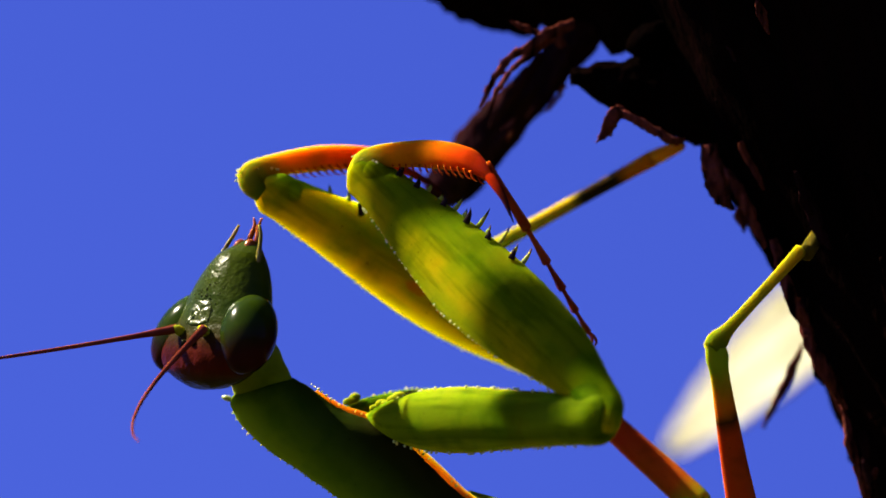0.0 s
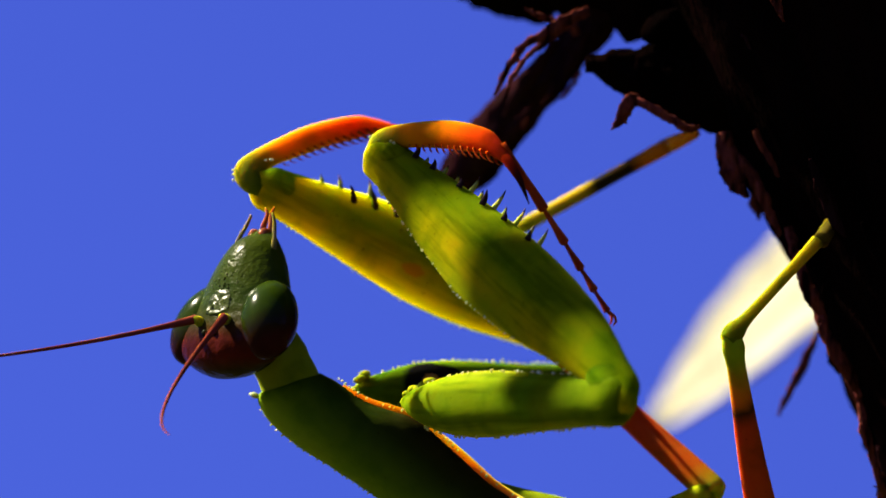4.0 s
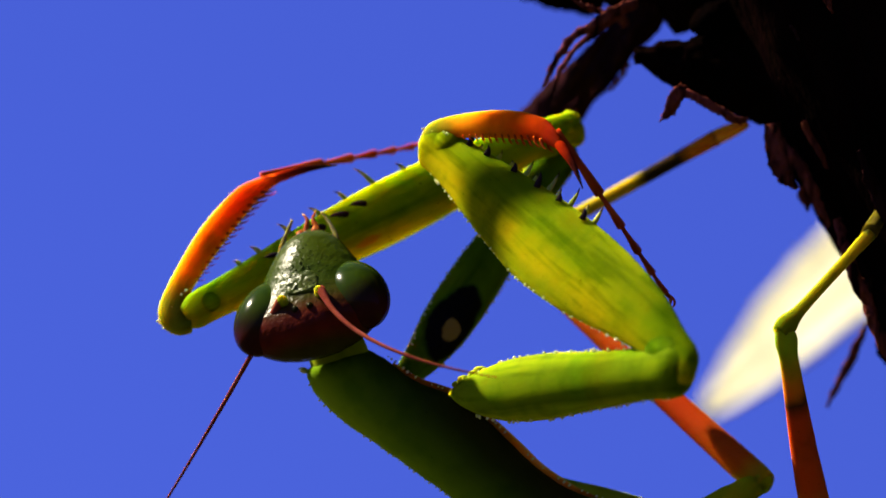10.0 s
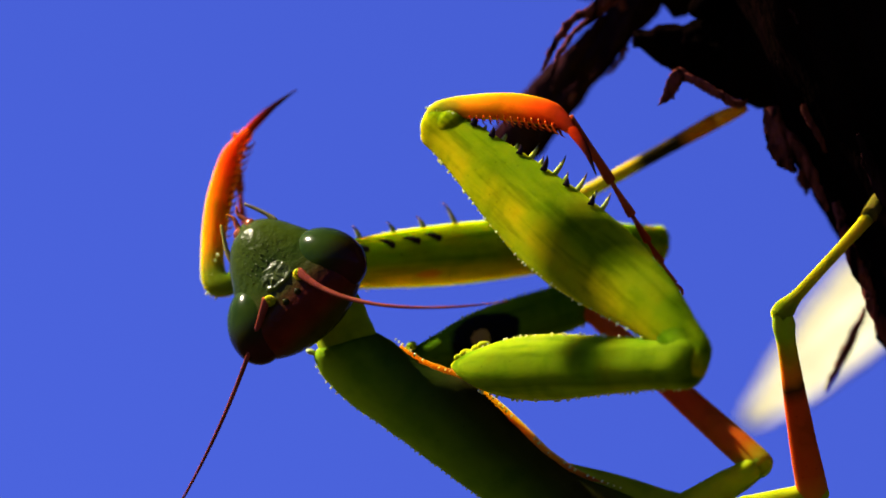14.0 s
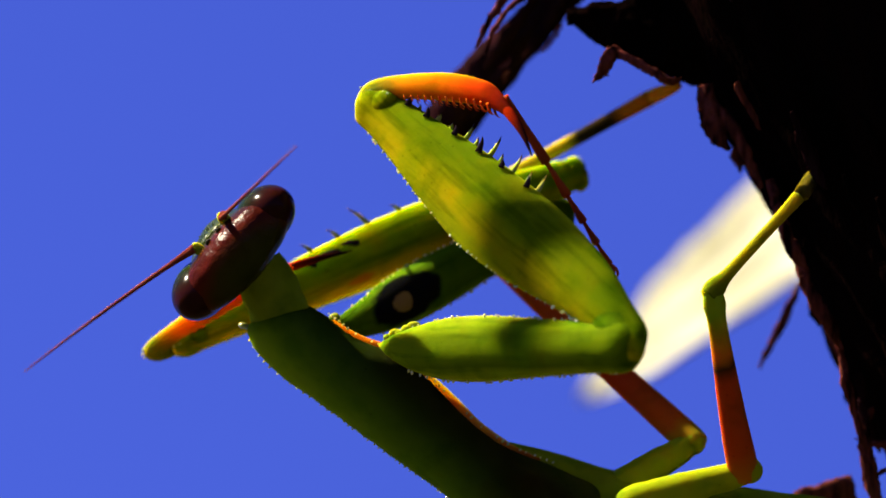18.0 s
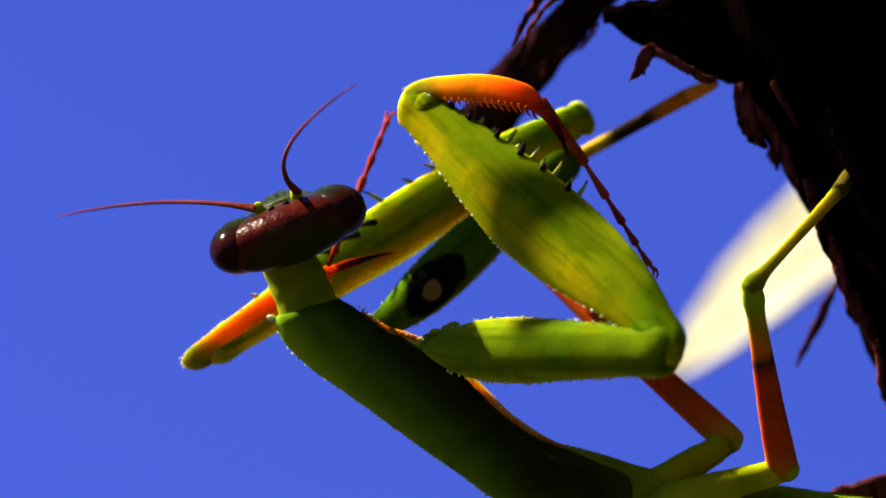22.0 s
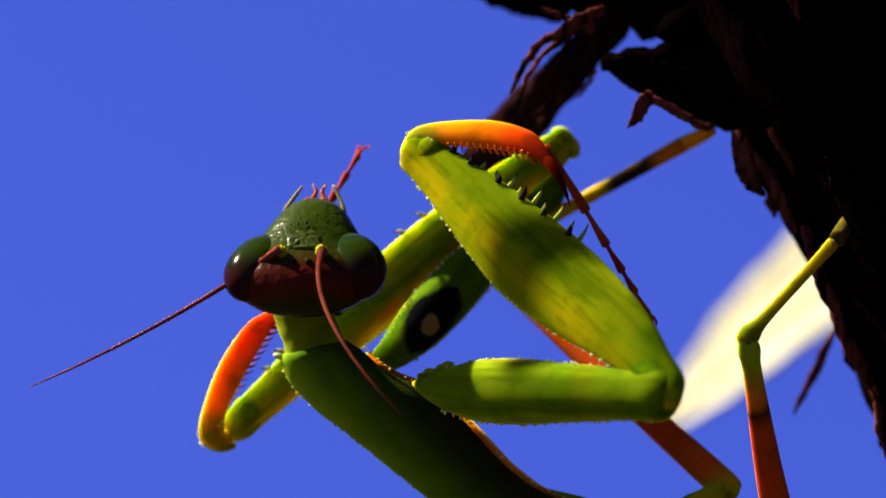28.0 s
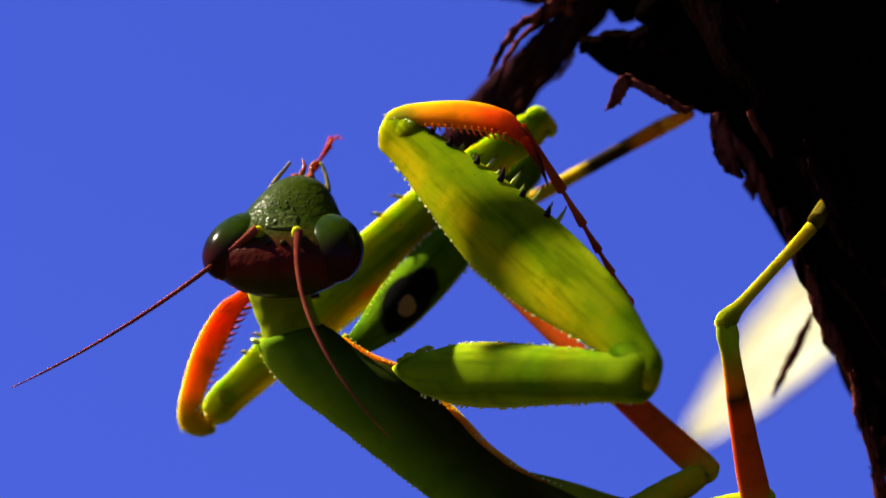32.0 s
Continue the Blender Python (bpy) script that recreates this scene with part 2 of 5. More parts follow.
OCELLUS = cuticle("mouthpart_red", [(0.3, (0.12, 0.015, 0.008)), (0.7, (0.2, 0.05, 0.01))], rough=0.2, coat=0.3, scale=0.0003)[0]
PALP = cuticle("palp_cuticle", [(0.3, (0.06, 0.05, 0.02)), (0.7, (0.11, 0.10, 0.035))], scale=0.0003)[0]


def coxa_material(name, spotted):
    """Green coxa; the inner face carries a black oval with a pale centre."""
    # the spotted far coxa gets a darker green that carries its shade
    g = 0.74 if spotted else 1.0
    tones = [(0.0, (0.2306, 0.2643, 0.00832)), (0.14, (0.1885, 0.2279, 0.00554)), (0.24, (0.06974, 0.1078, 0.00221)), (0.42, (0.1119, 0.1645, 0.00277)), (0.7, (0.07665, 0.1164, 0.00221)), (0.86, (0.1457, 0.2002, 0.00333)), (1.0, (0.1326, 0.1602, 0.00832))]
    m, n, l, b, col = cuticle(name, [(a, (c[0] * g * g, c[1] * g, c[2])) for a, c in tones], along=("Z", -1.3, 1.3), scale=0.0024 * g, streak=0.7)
    if spotted:
        col = blend(n, l, "MIX", oval(n, l, (2.25, 0.0), (2.3, 1.08), 0.3), col, (0.004, 0.004, 0.004))
        col = blend(n, l, "MIX", oval(n, l, (1.9, -0.05), (0.85, 0.70), 0.75), col, (0.20, 0.13, 0.028))
        l.new(col, b.inputs["Base Color"])
    return m


COXA = coxa_material("coxa_cuticle", False)
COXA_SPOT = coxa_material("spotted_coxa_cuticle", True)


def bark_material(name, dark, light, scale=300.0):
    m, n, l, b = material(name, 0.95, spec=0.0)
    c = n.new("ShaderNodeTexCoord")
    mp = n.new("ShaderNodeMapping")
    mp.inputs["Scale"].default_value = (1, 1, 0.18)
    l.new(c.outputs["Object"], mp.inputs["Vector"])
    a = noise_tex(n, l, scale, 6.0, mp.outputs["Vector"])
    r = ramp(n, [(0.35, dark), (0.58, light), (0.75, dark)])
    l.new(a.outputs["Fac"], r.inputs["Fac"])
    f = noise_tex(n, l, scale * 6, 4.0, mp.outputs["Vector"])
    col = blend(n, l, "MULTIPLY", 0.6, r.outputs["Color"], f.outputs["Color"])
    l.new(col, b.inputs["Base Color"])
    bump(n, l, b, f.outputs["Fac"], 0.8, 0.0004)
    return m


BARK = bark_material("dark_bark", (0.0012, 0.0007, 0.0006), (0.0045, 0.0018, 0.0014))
STRIP = bark_material("shredded_bark", (0.006, 0.002, 0.002), (0.24, 0.06, 0.04), 2600.0)
TWIG = bark_material("twig_bark", (0.0025, 0.001, 0.0012), (0.024, 0.008, 0.009), 520.0)


def leaf_material():
    """A thin pale leaf: part of the light shines through it."""
    m, n, l, b = material("pale_leaf", 0.45, spec=0.3)
    a = noise_tex(n, l, 160.0, 4.0)
    r = ramp(n, [(0.3, (0.31, 0.285, 0.088)), (0.6, (0.36, 0.34, 0.125)), (0.8, (0.33, 0.27, 0.078))])
    l.new(a.outputs["Fac"], r.inputs["Fac"])
    c = n.new("ShaderNodeTexCoord")
    mp = n.new("ShaderNodeMapping")
    mp.inputs["Rotation"].default_value = (0, radians(45.8), 0)
    mp.inputs["Scale"].default_value = (0.08, 1, 1)
    l.new(c.outputs["Object"], mp.inputs["Vector"])
    veins = noise_tex(n, l, 1100.0, 3.0, mp.outputs["Vector"])
    tone = ramp(n, [(0.38, (0.72, 0.66, 0.5)), (0.5, (1, 1, 1))])
    l.new(veins.outputs["Fac"], tone.inputs["Fac"])
    col = blend(n, l, "MULTIPLY", 0.6, r.outputs["Color"], tone.outputs["Color"])
    l.new(col, b.inputs["Base Color"])
    bump(n, l, b, veins.outputs["Fac"], 0.3, 0.0003)
    shine = n.new("ShaderNodeBsdfTranslucent")
    l.new(col, shine.inputs["Color"])
    mix = n.new("ShaderNodeMixShader")
    mix.inputs["Fac"].default_value = 0.55
    l.new(b.outputs["BSDF"], mix.inputs[1])
    l.new(shine.outputs["BSDF"], mix.inputs[2])
    l.new(mix.outputs["Shader"], n["Material Output"].inputs["Surface"])
    return m


LEAF = leaf_material()


def ground_material():
    m, n, l, b = material("dry_grass_ground", 0.95, spec=0.1)
    a = noise_tex(n, l, 3.0, 8.0)
    r = ramp(n, [(0.35, (0.02, 0.022, 0.008)), (0.65, (0.05, 0.042, 0.018))])
    l.new(a.outputs["Fac"], r.inputs["Fac"])
    l.new(r.outputs["Color"], b.inputs["Base Color"])
    bump(n, l, b, a.outputs["Fac"], 0.8, 0.05)
    return m


GROUND = ground_material()


# ---- mesh helpers; shapes are given in mm ----
moving = {}


def part(name, bm, mat, parent=None, label="", m=None):
    """Links a bmesh, in mm, as one mesh object under a thing or a part."""
    bm.normal_update()
    for f in bm.faces:
        f.smooth = True
    bmesh.ops.scale(bm, vec=(0.001, 0.001, 0.001), verts=bm.verts)
    bmesh.ops.recalc_face_normals(bm, faces=bm.faces)
    me = bpy.data.meshes.new(name)
    bm.to_mesh(me)
    bm.free()
    me.materials.append(mat)
    ob = new(name, me)
    ob.parent = parent
    if m is not None:
        ob.matrix_basis = m
    if label:
        tagged(ob, label)
    return ob


def spline(rows, count):
    """Rows of numbers, smoothly resampled (Catmull-Rom) to count rows."""
    a = np.array(rows, float)
    u = np.linspace(0, len(a) - 1, count)
    out = []
    for x in u:
        i = min(int(x), len(a) - 2)
        f = x - i
        p0, p1, p2, p3 = a[max(i - 1, 0)], a[i], a[i + 1], a[min(i + 2, len(a) - 1)]
        out.append(0.5 * (2 * p1 + (p2 - p0) * f + (2 * p0 - 5 * p1 + 4 * p2 - p3) * f * f + (3 * p1 - p0 - 3 * p2 + p3) * f ** 3))
    return np.array(out)


def skin(bm, rings):
    """Bridges closed rings of points and caps the ends."""
    vs = [[bm.verts.new(p) for p in ring] for ring in rings]
    k = len(vs[0])
    for a, b in zip(vs, vs[1:]):
        for i in range(k):
            bm.faces.new((a[i], a[(i + 1) % k], b[(i + 1) % k], b[i]))
    bm.faces.new(vs[0][::-1])
    bm.faces.new(vs[-1])
    return bm


def limb(rows, count=30, sides=18, keel=0.0, rough=0.0, bm=None):
    """A limb along x. Rows: x, half height (z), half thickness (y), shift in z, shift in y. keel sharpens the z edges."""
    bm = bm or bmesh.new()
    rings = []
    for x, h, w, dz, dy in spline(rows, count):
        h, w = max(h, 0.02), max(w, 0.02)
        ring = []
        for i in range(sides):
            a = 2 * math.pi * i / sides
            c, s = math.cos(a), math.sin(a)
            k = 1 - keel * (1 - abs(s)) * abs(c) ** 0.5 if keel else 1
            g = 1 + rough * noise.noise((x * 1.7, c * 2, s * 2 + 5))
            ring.append((x, dy + w * c * k * g if keel == 0 else dy + w * c * (1 - keel * abs(s) ** 3) * g, dz + h * s * g))
        rings.append(ring)
    return skin(bm, rings)


def tube(path, radii, sides=12, count=24, flat=1.0, rough=0.0, bm=None, seed=0.0):
    """A round or flattened tube through points (mm), with radii to match."""
    bm = bm or bmesh.new()
    rows = spline([(*p, r) for p, r in zip(path, radii)], count)
    rings = []
    side = None
    for i, row in enumerate(rows):
        p, r = Vector(row[:3]), max(row[3], 0.01)
        d = (Vector(rows[min(i + 1, count - 1)][:3]) - Vector(rows[max(i - 1, 0)][:3])).normalized()
        side = side - d * side.dot(d) if side is not None else d.orthogonal() if abs(d.y) > 0.9 else Vector((0, 1, 0)) - d * d.y
        side.normalize()
        up = d.cross(side)
        ring = []
        for j in range(sides):
            a = 2 * math.pi * j / sides
            g = 1 + rough * noise.noise(p * 0.55 + Vector((math.cos(a) * 1.3 + seed, math.sin(a) * 1.3, seed)))
            ring.append(p + (side * math.cos(a) * flat + up * math.sin(a)) * r * g)
        rings.append(ring)
    return skin(bm, rings)


def ellipsoid(bm, centre, radii, u=28, v=18, turn=None, rough=0.0):
    m = Matrix.Translation(centre) @ (turn or Matrix()) @ Matrix.Diagonal((*radii, 1))
    made = bmesh.ops.create_uvsphere(bm, u_segments=u, v_segments=v, radius=1.0, matrix=m)
    if rough:
        c = Vector(centre)
        for w in made["verts"]:
            w.co = c + (w.co - c) * (1 + rough * noise.noise(w.co * 0.45) + rough * 0.5 * noise.noise(w.co * 1.3))
    return bm


def thorn(length, radius, bend=0.25):
    return tube([(0, 0, -0.12), (0, 0, length * 0.4), (bend * length * 0.35, 0, length * 0.75), (bend * length, 0, length)],
                [radius, radius * 0.75, radius * 0.4, 0.012], 8, 8)


def back(points):
    """Points given across the plane of the insect, spread to where they stand at their own depth."""
    return [(x * (1 + y * 0.001 / REACH), y, z * (1 + y * 0.001 / REACH)) for x, y, z in points]


def share(ob, name, parent, m):
    """Another object on the same mesh."""
    o = new(name, ob.data)
    o.parent, o.matrix_basis = parent, m
    return o


# ---- ground and trunk ----
def build_ground():
    bm = bmesh.new()
    bmesh.ops.create_grid(bm, x_segments=40, y_segments=40, size=1.0)
    for v in bm.verts:
        r = v.co.length
        v.co *= 200000 + 1500000 * r * r
        v.co.z = 60 * noise.noise(v.co * 0.0006)
    ob = part("ground", bm, GROUND, label="dry grassy ground under the open sky")
    tagged(ob, kind="structure", category="ground")


build_ground()


def ragged(bm, amount, scale, seed):
    """Uneven bark relief over all points."""
    for v in bm.verts:
        p = v.co * scale + Vector((seed, seed * 2, 0))
        v.co += Vector((noise.noise(p), noise.noise(p + Vector((9, 0, 0))), noise.noise(p + Vector((0, 9, 0))))) * amount


def shred(path, radii, seed, flat=0.45, count=34):
    """A splintered strip of bark."""
    bm = tube(path, radii, 10, count, flat, 0.7, seed=seed)
    ragged(bm, 0.08, 2.2, seed)
    ragged(bm, 0.07, 7.0, seed + 3)
    return bm


DOWN = Vector((0, -math.sin(radians(TILT)), -math.cos(radians(TILT))))


def build_trunk():
    trunk = new("old_vine")
    trunk.matrix_basis = STAGE
    tagged(trunk, "thick old vine with dark shaggy peeling bark, in its own shade", "vine")
    ax, side = Vector((0.434, 0, -0.901)), Vector((0.901, 0, 0.434))
    mid = Vector((15.2, 8.0, -0.8)) + side * 18.3
    bm = tube([mid - ax * 60, mid - ax * 30, mid - ax * 7, mid, mid + ax * 8, mid + ax * 30, mid + ax * 70],
              [19, 18.6, 18.2, 18.0, 18.3, 18.0, 19], 96, 170)
    across = side.cross(ax)
    for v in bm.verts:
        q = v.co - mid
        s = q.dot(ax)
        rad = (q - ax * s)
        a = math.atan2(rad.dot(across), rad.dot(side))
        ridge = noise.noise((a * 5.5, s * 0.05, 3)) * 0.9 + noise.noise((a * 14, s * 0.11, 8)) * 0.55 + noise.noise((a * 30, s * 0.5, 1)) * 0.3
        v.co += rad.normalized() * ridge * 0.75
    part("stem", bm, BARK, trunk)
    # the stem goes on, down to the ground and up into the vine
    low, high = mid + ax * 68, mid - ax * 58
    for name, path, radii in (("stem_foot", [low - ax * 6, low + ax * 40 + DOWN * 60, low + ax * 60 + DOWN * 420, low + ax * 40 + DOWN * 900, low + DOWN * 1720], [18.5, 20, 22, 26, 38]),
                              ("stem_top", [high + ax * 6, high - ax * 30 - DOWN * 40, high - ax * 20 - DOWN * 180 + side * 30, high - DOWN * 420 + side * 60], [18.5, 17, 13, 3])):
        bm = tube(path, radii, 40, 90, 1.0, 0.1)
        ragged(bm, 1.2, 0.12, 2.0)
        ragged(bm, 0.5, 0.5, 6.0)
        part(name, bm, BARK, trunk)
    # the knuckle under which the insect holds, and the broken stub above it
    bm = tube(back([(24, 10, 15), (15.5, 8.4, 10.6), (11.6, 7.0, 7.95), (8.6, 6.5, 7.78), (6.3, 6.2, 8.1)]), [9, 6.2, 2.75, 1.12, 0.35], 56, 70, 1.0, 0.25)
    ragged(bm, 0.22, 0.9, 4.0)
    ragged(bm, 0.16, 3.0, 5.0)
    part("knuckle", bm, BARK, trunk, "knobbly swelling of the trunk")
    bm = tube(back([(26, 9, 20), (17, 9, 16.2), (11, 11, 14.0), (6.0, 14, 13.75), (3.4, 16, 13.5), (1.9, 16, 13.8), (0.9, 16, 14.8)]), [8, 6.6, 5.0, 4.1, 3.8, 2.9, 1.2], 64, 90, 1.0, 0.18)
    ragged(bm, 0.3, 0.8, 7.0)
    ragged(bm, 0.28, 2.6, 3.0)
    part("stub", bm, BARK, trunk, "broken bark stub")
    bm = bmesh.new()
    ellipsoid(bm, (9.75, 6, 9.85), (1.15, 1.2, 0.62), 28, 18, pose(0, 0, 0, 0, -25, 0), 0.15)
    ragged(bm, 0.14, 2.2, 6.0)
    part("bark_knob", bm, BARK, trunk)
    # loose bark, piece by piece
    strips = [
        ([(6.4, 6.0, 10.2), (5.45, 5.4, 9.75), (4.64, 5.2, 9.2), (3.98, 5.0, 8.85), (3.43, 5.0, 8.2), (2.99, 5.0, 7.42), (2.77, 5.0, 6.85)], [0.15, 0.18, 0.17, 0.16, 0.15, 0.13, 0.05]),
        ([(6.2, 6.0, 10.0), (5.0, 5.4, 9.15), (4.25, 5.3, 8.6), (3.75, 5.3, 8.0), (3.35, 5.3, 7.3), (3.1, 5.3, 6.7)], [0.10, 0.14, 0.13, 0.12, 0.10, 0.05]),
        ([(5.2, 5.6, 9.7), (4.4, 5.4, 10.0), (3.9, 5.4, 10.3)], [0.12, 0.09, 0.03]),
        ([(8.3, 3.6, 6.85), (8.02, 3.0, 6.65), (7.83, 2.8, 6.32), (7.60, 2.8, 5.88), (7.28, 2.8, 5.5)], [0.16, 0.22, 0.24, 0.20, 0.04]),
        ([(8.1, 3.2, 6.7), (7.95, 2.9, 6.2), (7.85, 2.8, 5.75)], [0.14, 0.13, 0.04]),
        ([(7.95, 3.4, 6.55), (8.38, 3.2, 6.60), (9.04, 3.0, 6.25), (9.70, 3.0, 5.85), (10.36, 3.2, 5.54), (10.75, 3.6, 5.62)], [0.10, 0.18, 0.19, 0.19, 0.16, 0.10]),
        ([(11.6, 4.0, 5.4), (11.9, 3.6, 4.2), (12.1, 3.4, 3.4), (12.6, 3.4, 2.9)], [0.3, 0.4, 0.35, 0.08]),
        ([(11.9, 4.0, 5.0), (12.6, 3.4, 4.0), (13.3, 3.2, 2.6), (13.9, 3.2, 1.4)], [0.15, 0.2, 0.2, 0.1]),
        ([(14.2, 3.0, 1.7), (14.6, 2.4, 0.3), (15.1, 2.2, -1.0), (15.8, 2.4, -2.0)], [0.15, 0.25, 0.25, 0.1]),
        ([(15.1, 3.0, -0.6), (15.5, 2.2, -2.0), (16.3, 2.0, -3.6), (17.0, 2.4, -4.9)], [0.14, 0.26, 0.24, 0.08]),
        ([(15.3, 12.0, -2.3), (14.8, 12.4, -3.6), (14.2, 12.8, -4.8), (13.8, 13.0, -5.6)], [0.08, 0.17, 0.15, 0.05]),
        ([(16.9, 3.0, -4.6), (17.2, 2.4, -6.4), (17.7, 2.4, -8.0), (18.4, 2.6, -9.6)], [0.10, 0.18, 0.16, 0.06]),
        ([(18.9, 4.0, -8.7), (18.1, 4.0, -8.5), (17.5, 4.0, -8.35)], [0.16, 0.10, 0.03]),
        ([(19.3, 4.0, -9.3), (18.5, 4.0, -9.7), (17.9, 4.0, -10.2)], [0.16, 0.10, 0.03]),
        ([(18.2, 4.0, -7.2), (18.0, 3.8, -8.0), (18.0, 3.8, -8.8)], [0.12, 0.10, 0.03]),
        ([(17.9, 4.0, -8.0), (18.1, 3.6, -9.8), (18.7, 3.4, -11.4)], [0.2, 0.3, 0.16]),
        ([(13.2, 8.0, -12.2), (14.6, 8.0, -11.2), (15.6, 8.0, -10.7), (17.5, 8.0, -10.2)], [0.25, 0.35, 0.4, 0.5]),
    ]
    for i, (path, radii) in enumerate(strips):
        part("bark_strip", shred(back(path), radii, i * 1.7), STRIP, trunk, "reddish brown shred of loose bark" if i == 0 else "")
    rng = random.Random(5)
    for i in range(70):
        s = rng.uniform(-11, 13)
        a = rng.uniform(1.2, 3.6)
        base = mid + ax * s + (side * math.cos(a) - across * math.sin(a) * (1 if across.y > 0 else -1)) * 18.3
        d = ax * rng.uniform(0.8, 2.6)
        out = (base - mid - ax * s).normalized() * rng.uniform(-0.1, 0.4)
        r = rng.uniform(0.12, 0.3)
        # every fourth piece has the bright shred colour, for sunlit bits on the edge
        part("bark_strip", shred([base - d * 0.5, base + out * 0.4, base + d * 0.6 + out], [r * 0.6, r, 0.05], i * 0.9, 0.4, 10), STRIP if i % 4 == 0 else TWIG if i % 4 == 1 else BARK, trunk)
    return trunk


build_trunk()


def build_twig():
    """The broken side twig behind the insect."""
    twig = new("broken_twig")
    twig.matrix_basis = STAGE
    tagged(twig, "broken dark brown twig with cracked bark, growing from the trunk", "twig")
    bm = tube(back([(9.0, 11, 13.5), (7.2, 12, 10.6), (5.5, 13, 8.3), (3.5, 14, 6.2), (2.15, 14.5, 4.6), (1.25, 15, 3.5), (0.95, 15, 3.1)]),
              [1.3, 0.9, 0.8, 0.95, 1.02, 0.8, 0.3], 28, 60, 1.0, 0.22)
    ragged(bm, 0.16, 1.4, 2.0)
    part("wood", bm, TWIG, twig)
    for i, (p, r) in enumerate([([(6.6, 11, 9.6), (5.5, 11.6, 7.6), (4.6, 12.2, 6.4)], [0.15, 0.28, 0.08]),
                                ([(5.2, 11.6, 9.0), (4.0, 12.2, 7.4), (3.1, 13, 6.0)], [0.2, 0.3, 0.1]),
                                ([(6.07, 11.8, 7.75), (5.75, 11.8, 7.2), (5.3, 11.8, 6.65)], [0.06, 0.12, 0.05]),
                                ([(4.02, 12.6, 5.95), (3.95, 12.6, 5.75), (3.85, 12.6, 5.55)], [0.03, 0.07, 0.03]),
                                ([(5.6, 11.0, 10.0), (5.75, 11.0, 9.6), (5.95, 11.0, 9.2)], [0.12, 0.2, 0.12]),
                                ([(4.2, 12.6, 6.3), (3.2, 13.2, 5.2), (2.6, 13.6, 4.1)], [0.14, 0.24, 0.06])]):
        # flakes 2 to 4 are paler to stand for sunlit spots on the twig
        part("bark_flake", shred(back(p), r, 20 + i), STRIP if i in (2, 3, 4) else TWIG, twig, "pale reddish flake standing for a sunlit spot on the bark" if i in (2, 3, 4) else "")
    return twig


build_twig()


# ---- leaf ----
def blade(tip, axis, wide, rows, fold=0.35):
    """A thin, slightly folded leaf blade with a raised midrib underneath."""
    lift = axis.cross(wide).normalized()
    bm = bmesh.new()
    top, low = [], []
    for s, w in spline(rows, 44):
        a, b = [], []
        for j in range(13):
            f = j / 6 - 1
            p = tip + axis * s + wide * (f * max(w, 0.04) * (1 + 0.03 * math.sin(s * 2.1 + j))) + lift * (fold * abs(f) ** 1.5 * w + 0.12 * math.sin(s * 0.6) - 0.03 * s * s / 36)
            t = 0.05 + 0.22 * math.exp(-(f * 7) ** 2)
            a.append(bm.verts.new(p + lift * 0.05))
            b.append(bm.verts.new(p - lift * t))
        top.append(a), low.append(b)
    n = len(top) - 1
    for i in range(n):
        for j in range(12):
            bm.faces.new((top[i][j], top[i + 1][j], top[i + 1][j + 1], top[i][j + 1]))
            bm.faces.new((low[i][j], low[i][j + 1], low[i + 1][j + 1], low[i + 1][j]))
        bm.faces.new((top[i][0], low[i][0], low[i + 1][0], top[i + 1][0]))
        bm.faces.new((top[i][12], top[i + 1][12], low[i + 1][12], low[i][12]))
    return bm


def build_leaf():
    leaf = new("pale_leaf")
    tagged(leaf, "pale yellow lance-shaped leaf, out of focus behind the trunk", "leaf")
    axis = Vector((0.70, 0.0, 0.72))
    wide = Vector((0.425, -0.81, -0.413)).normalized()
    lift = axis.cross(wide).normalized()
    tip = Vector((12.2, 0.0, -9.5))
    part("blade", blade(tip, axis, wide, [(0, 0.05), (2, 1.42), (6, 2.95), (11, 3.9), (17, 4.6), (25, 4.0), (31, 1.9), (36, 0.4)], -0.06), LEAF, leaf)
    end = tip + axis * 35.5
    part("stalk", tube([end, end + axis * 5 + lift * -1.5, end + axis * 14 + lift * -4], [0.35, 0.3, 0.4], 10, 14), LEAF, leaf)
    moving["leaf"] = leaf


build_leaf()


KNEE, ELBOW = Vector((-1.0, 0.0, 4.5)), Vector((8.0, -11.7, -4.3))


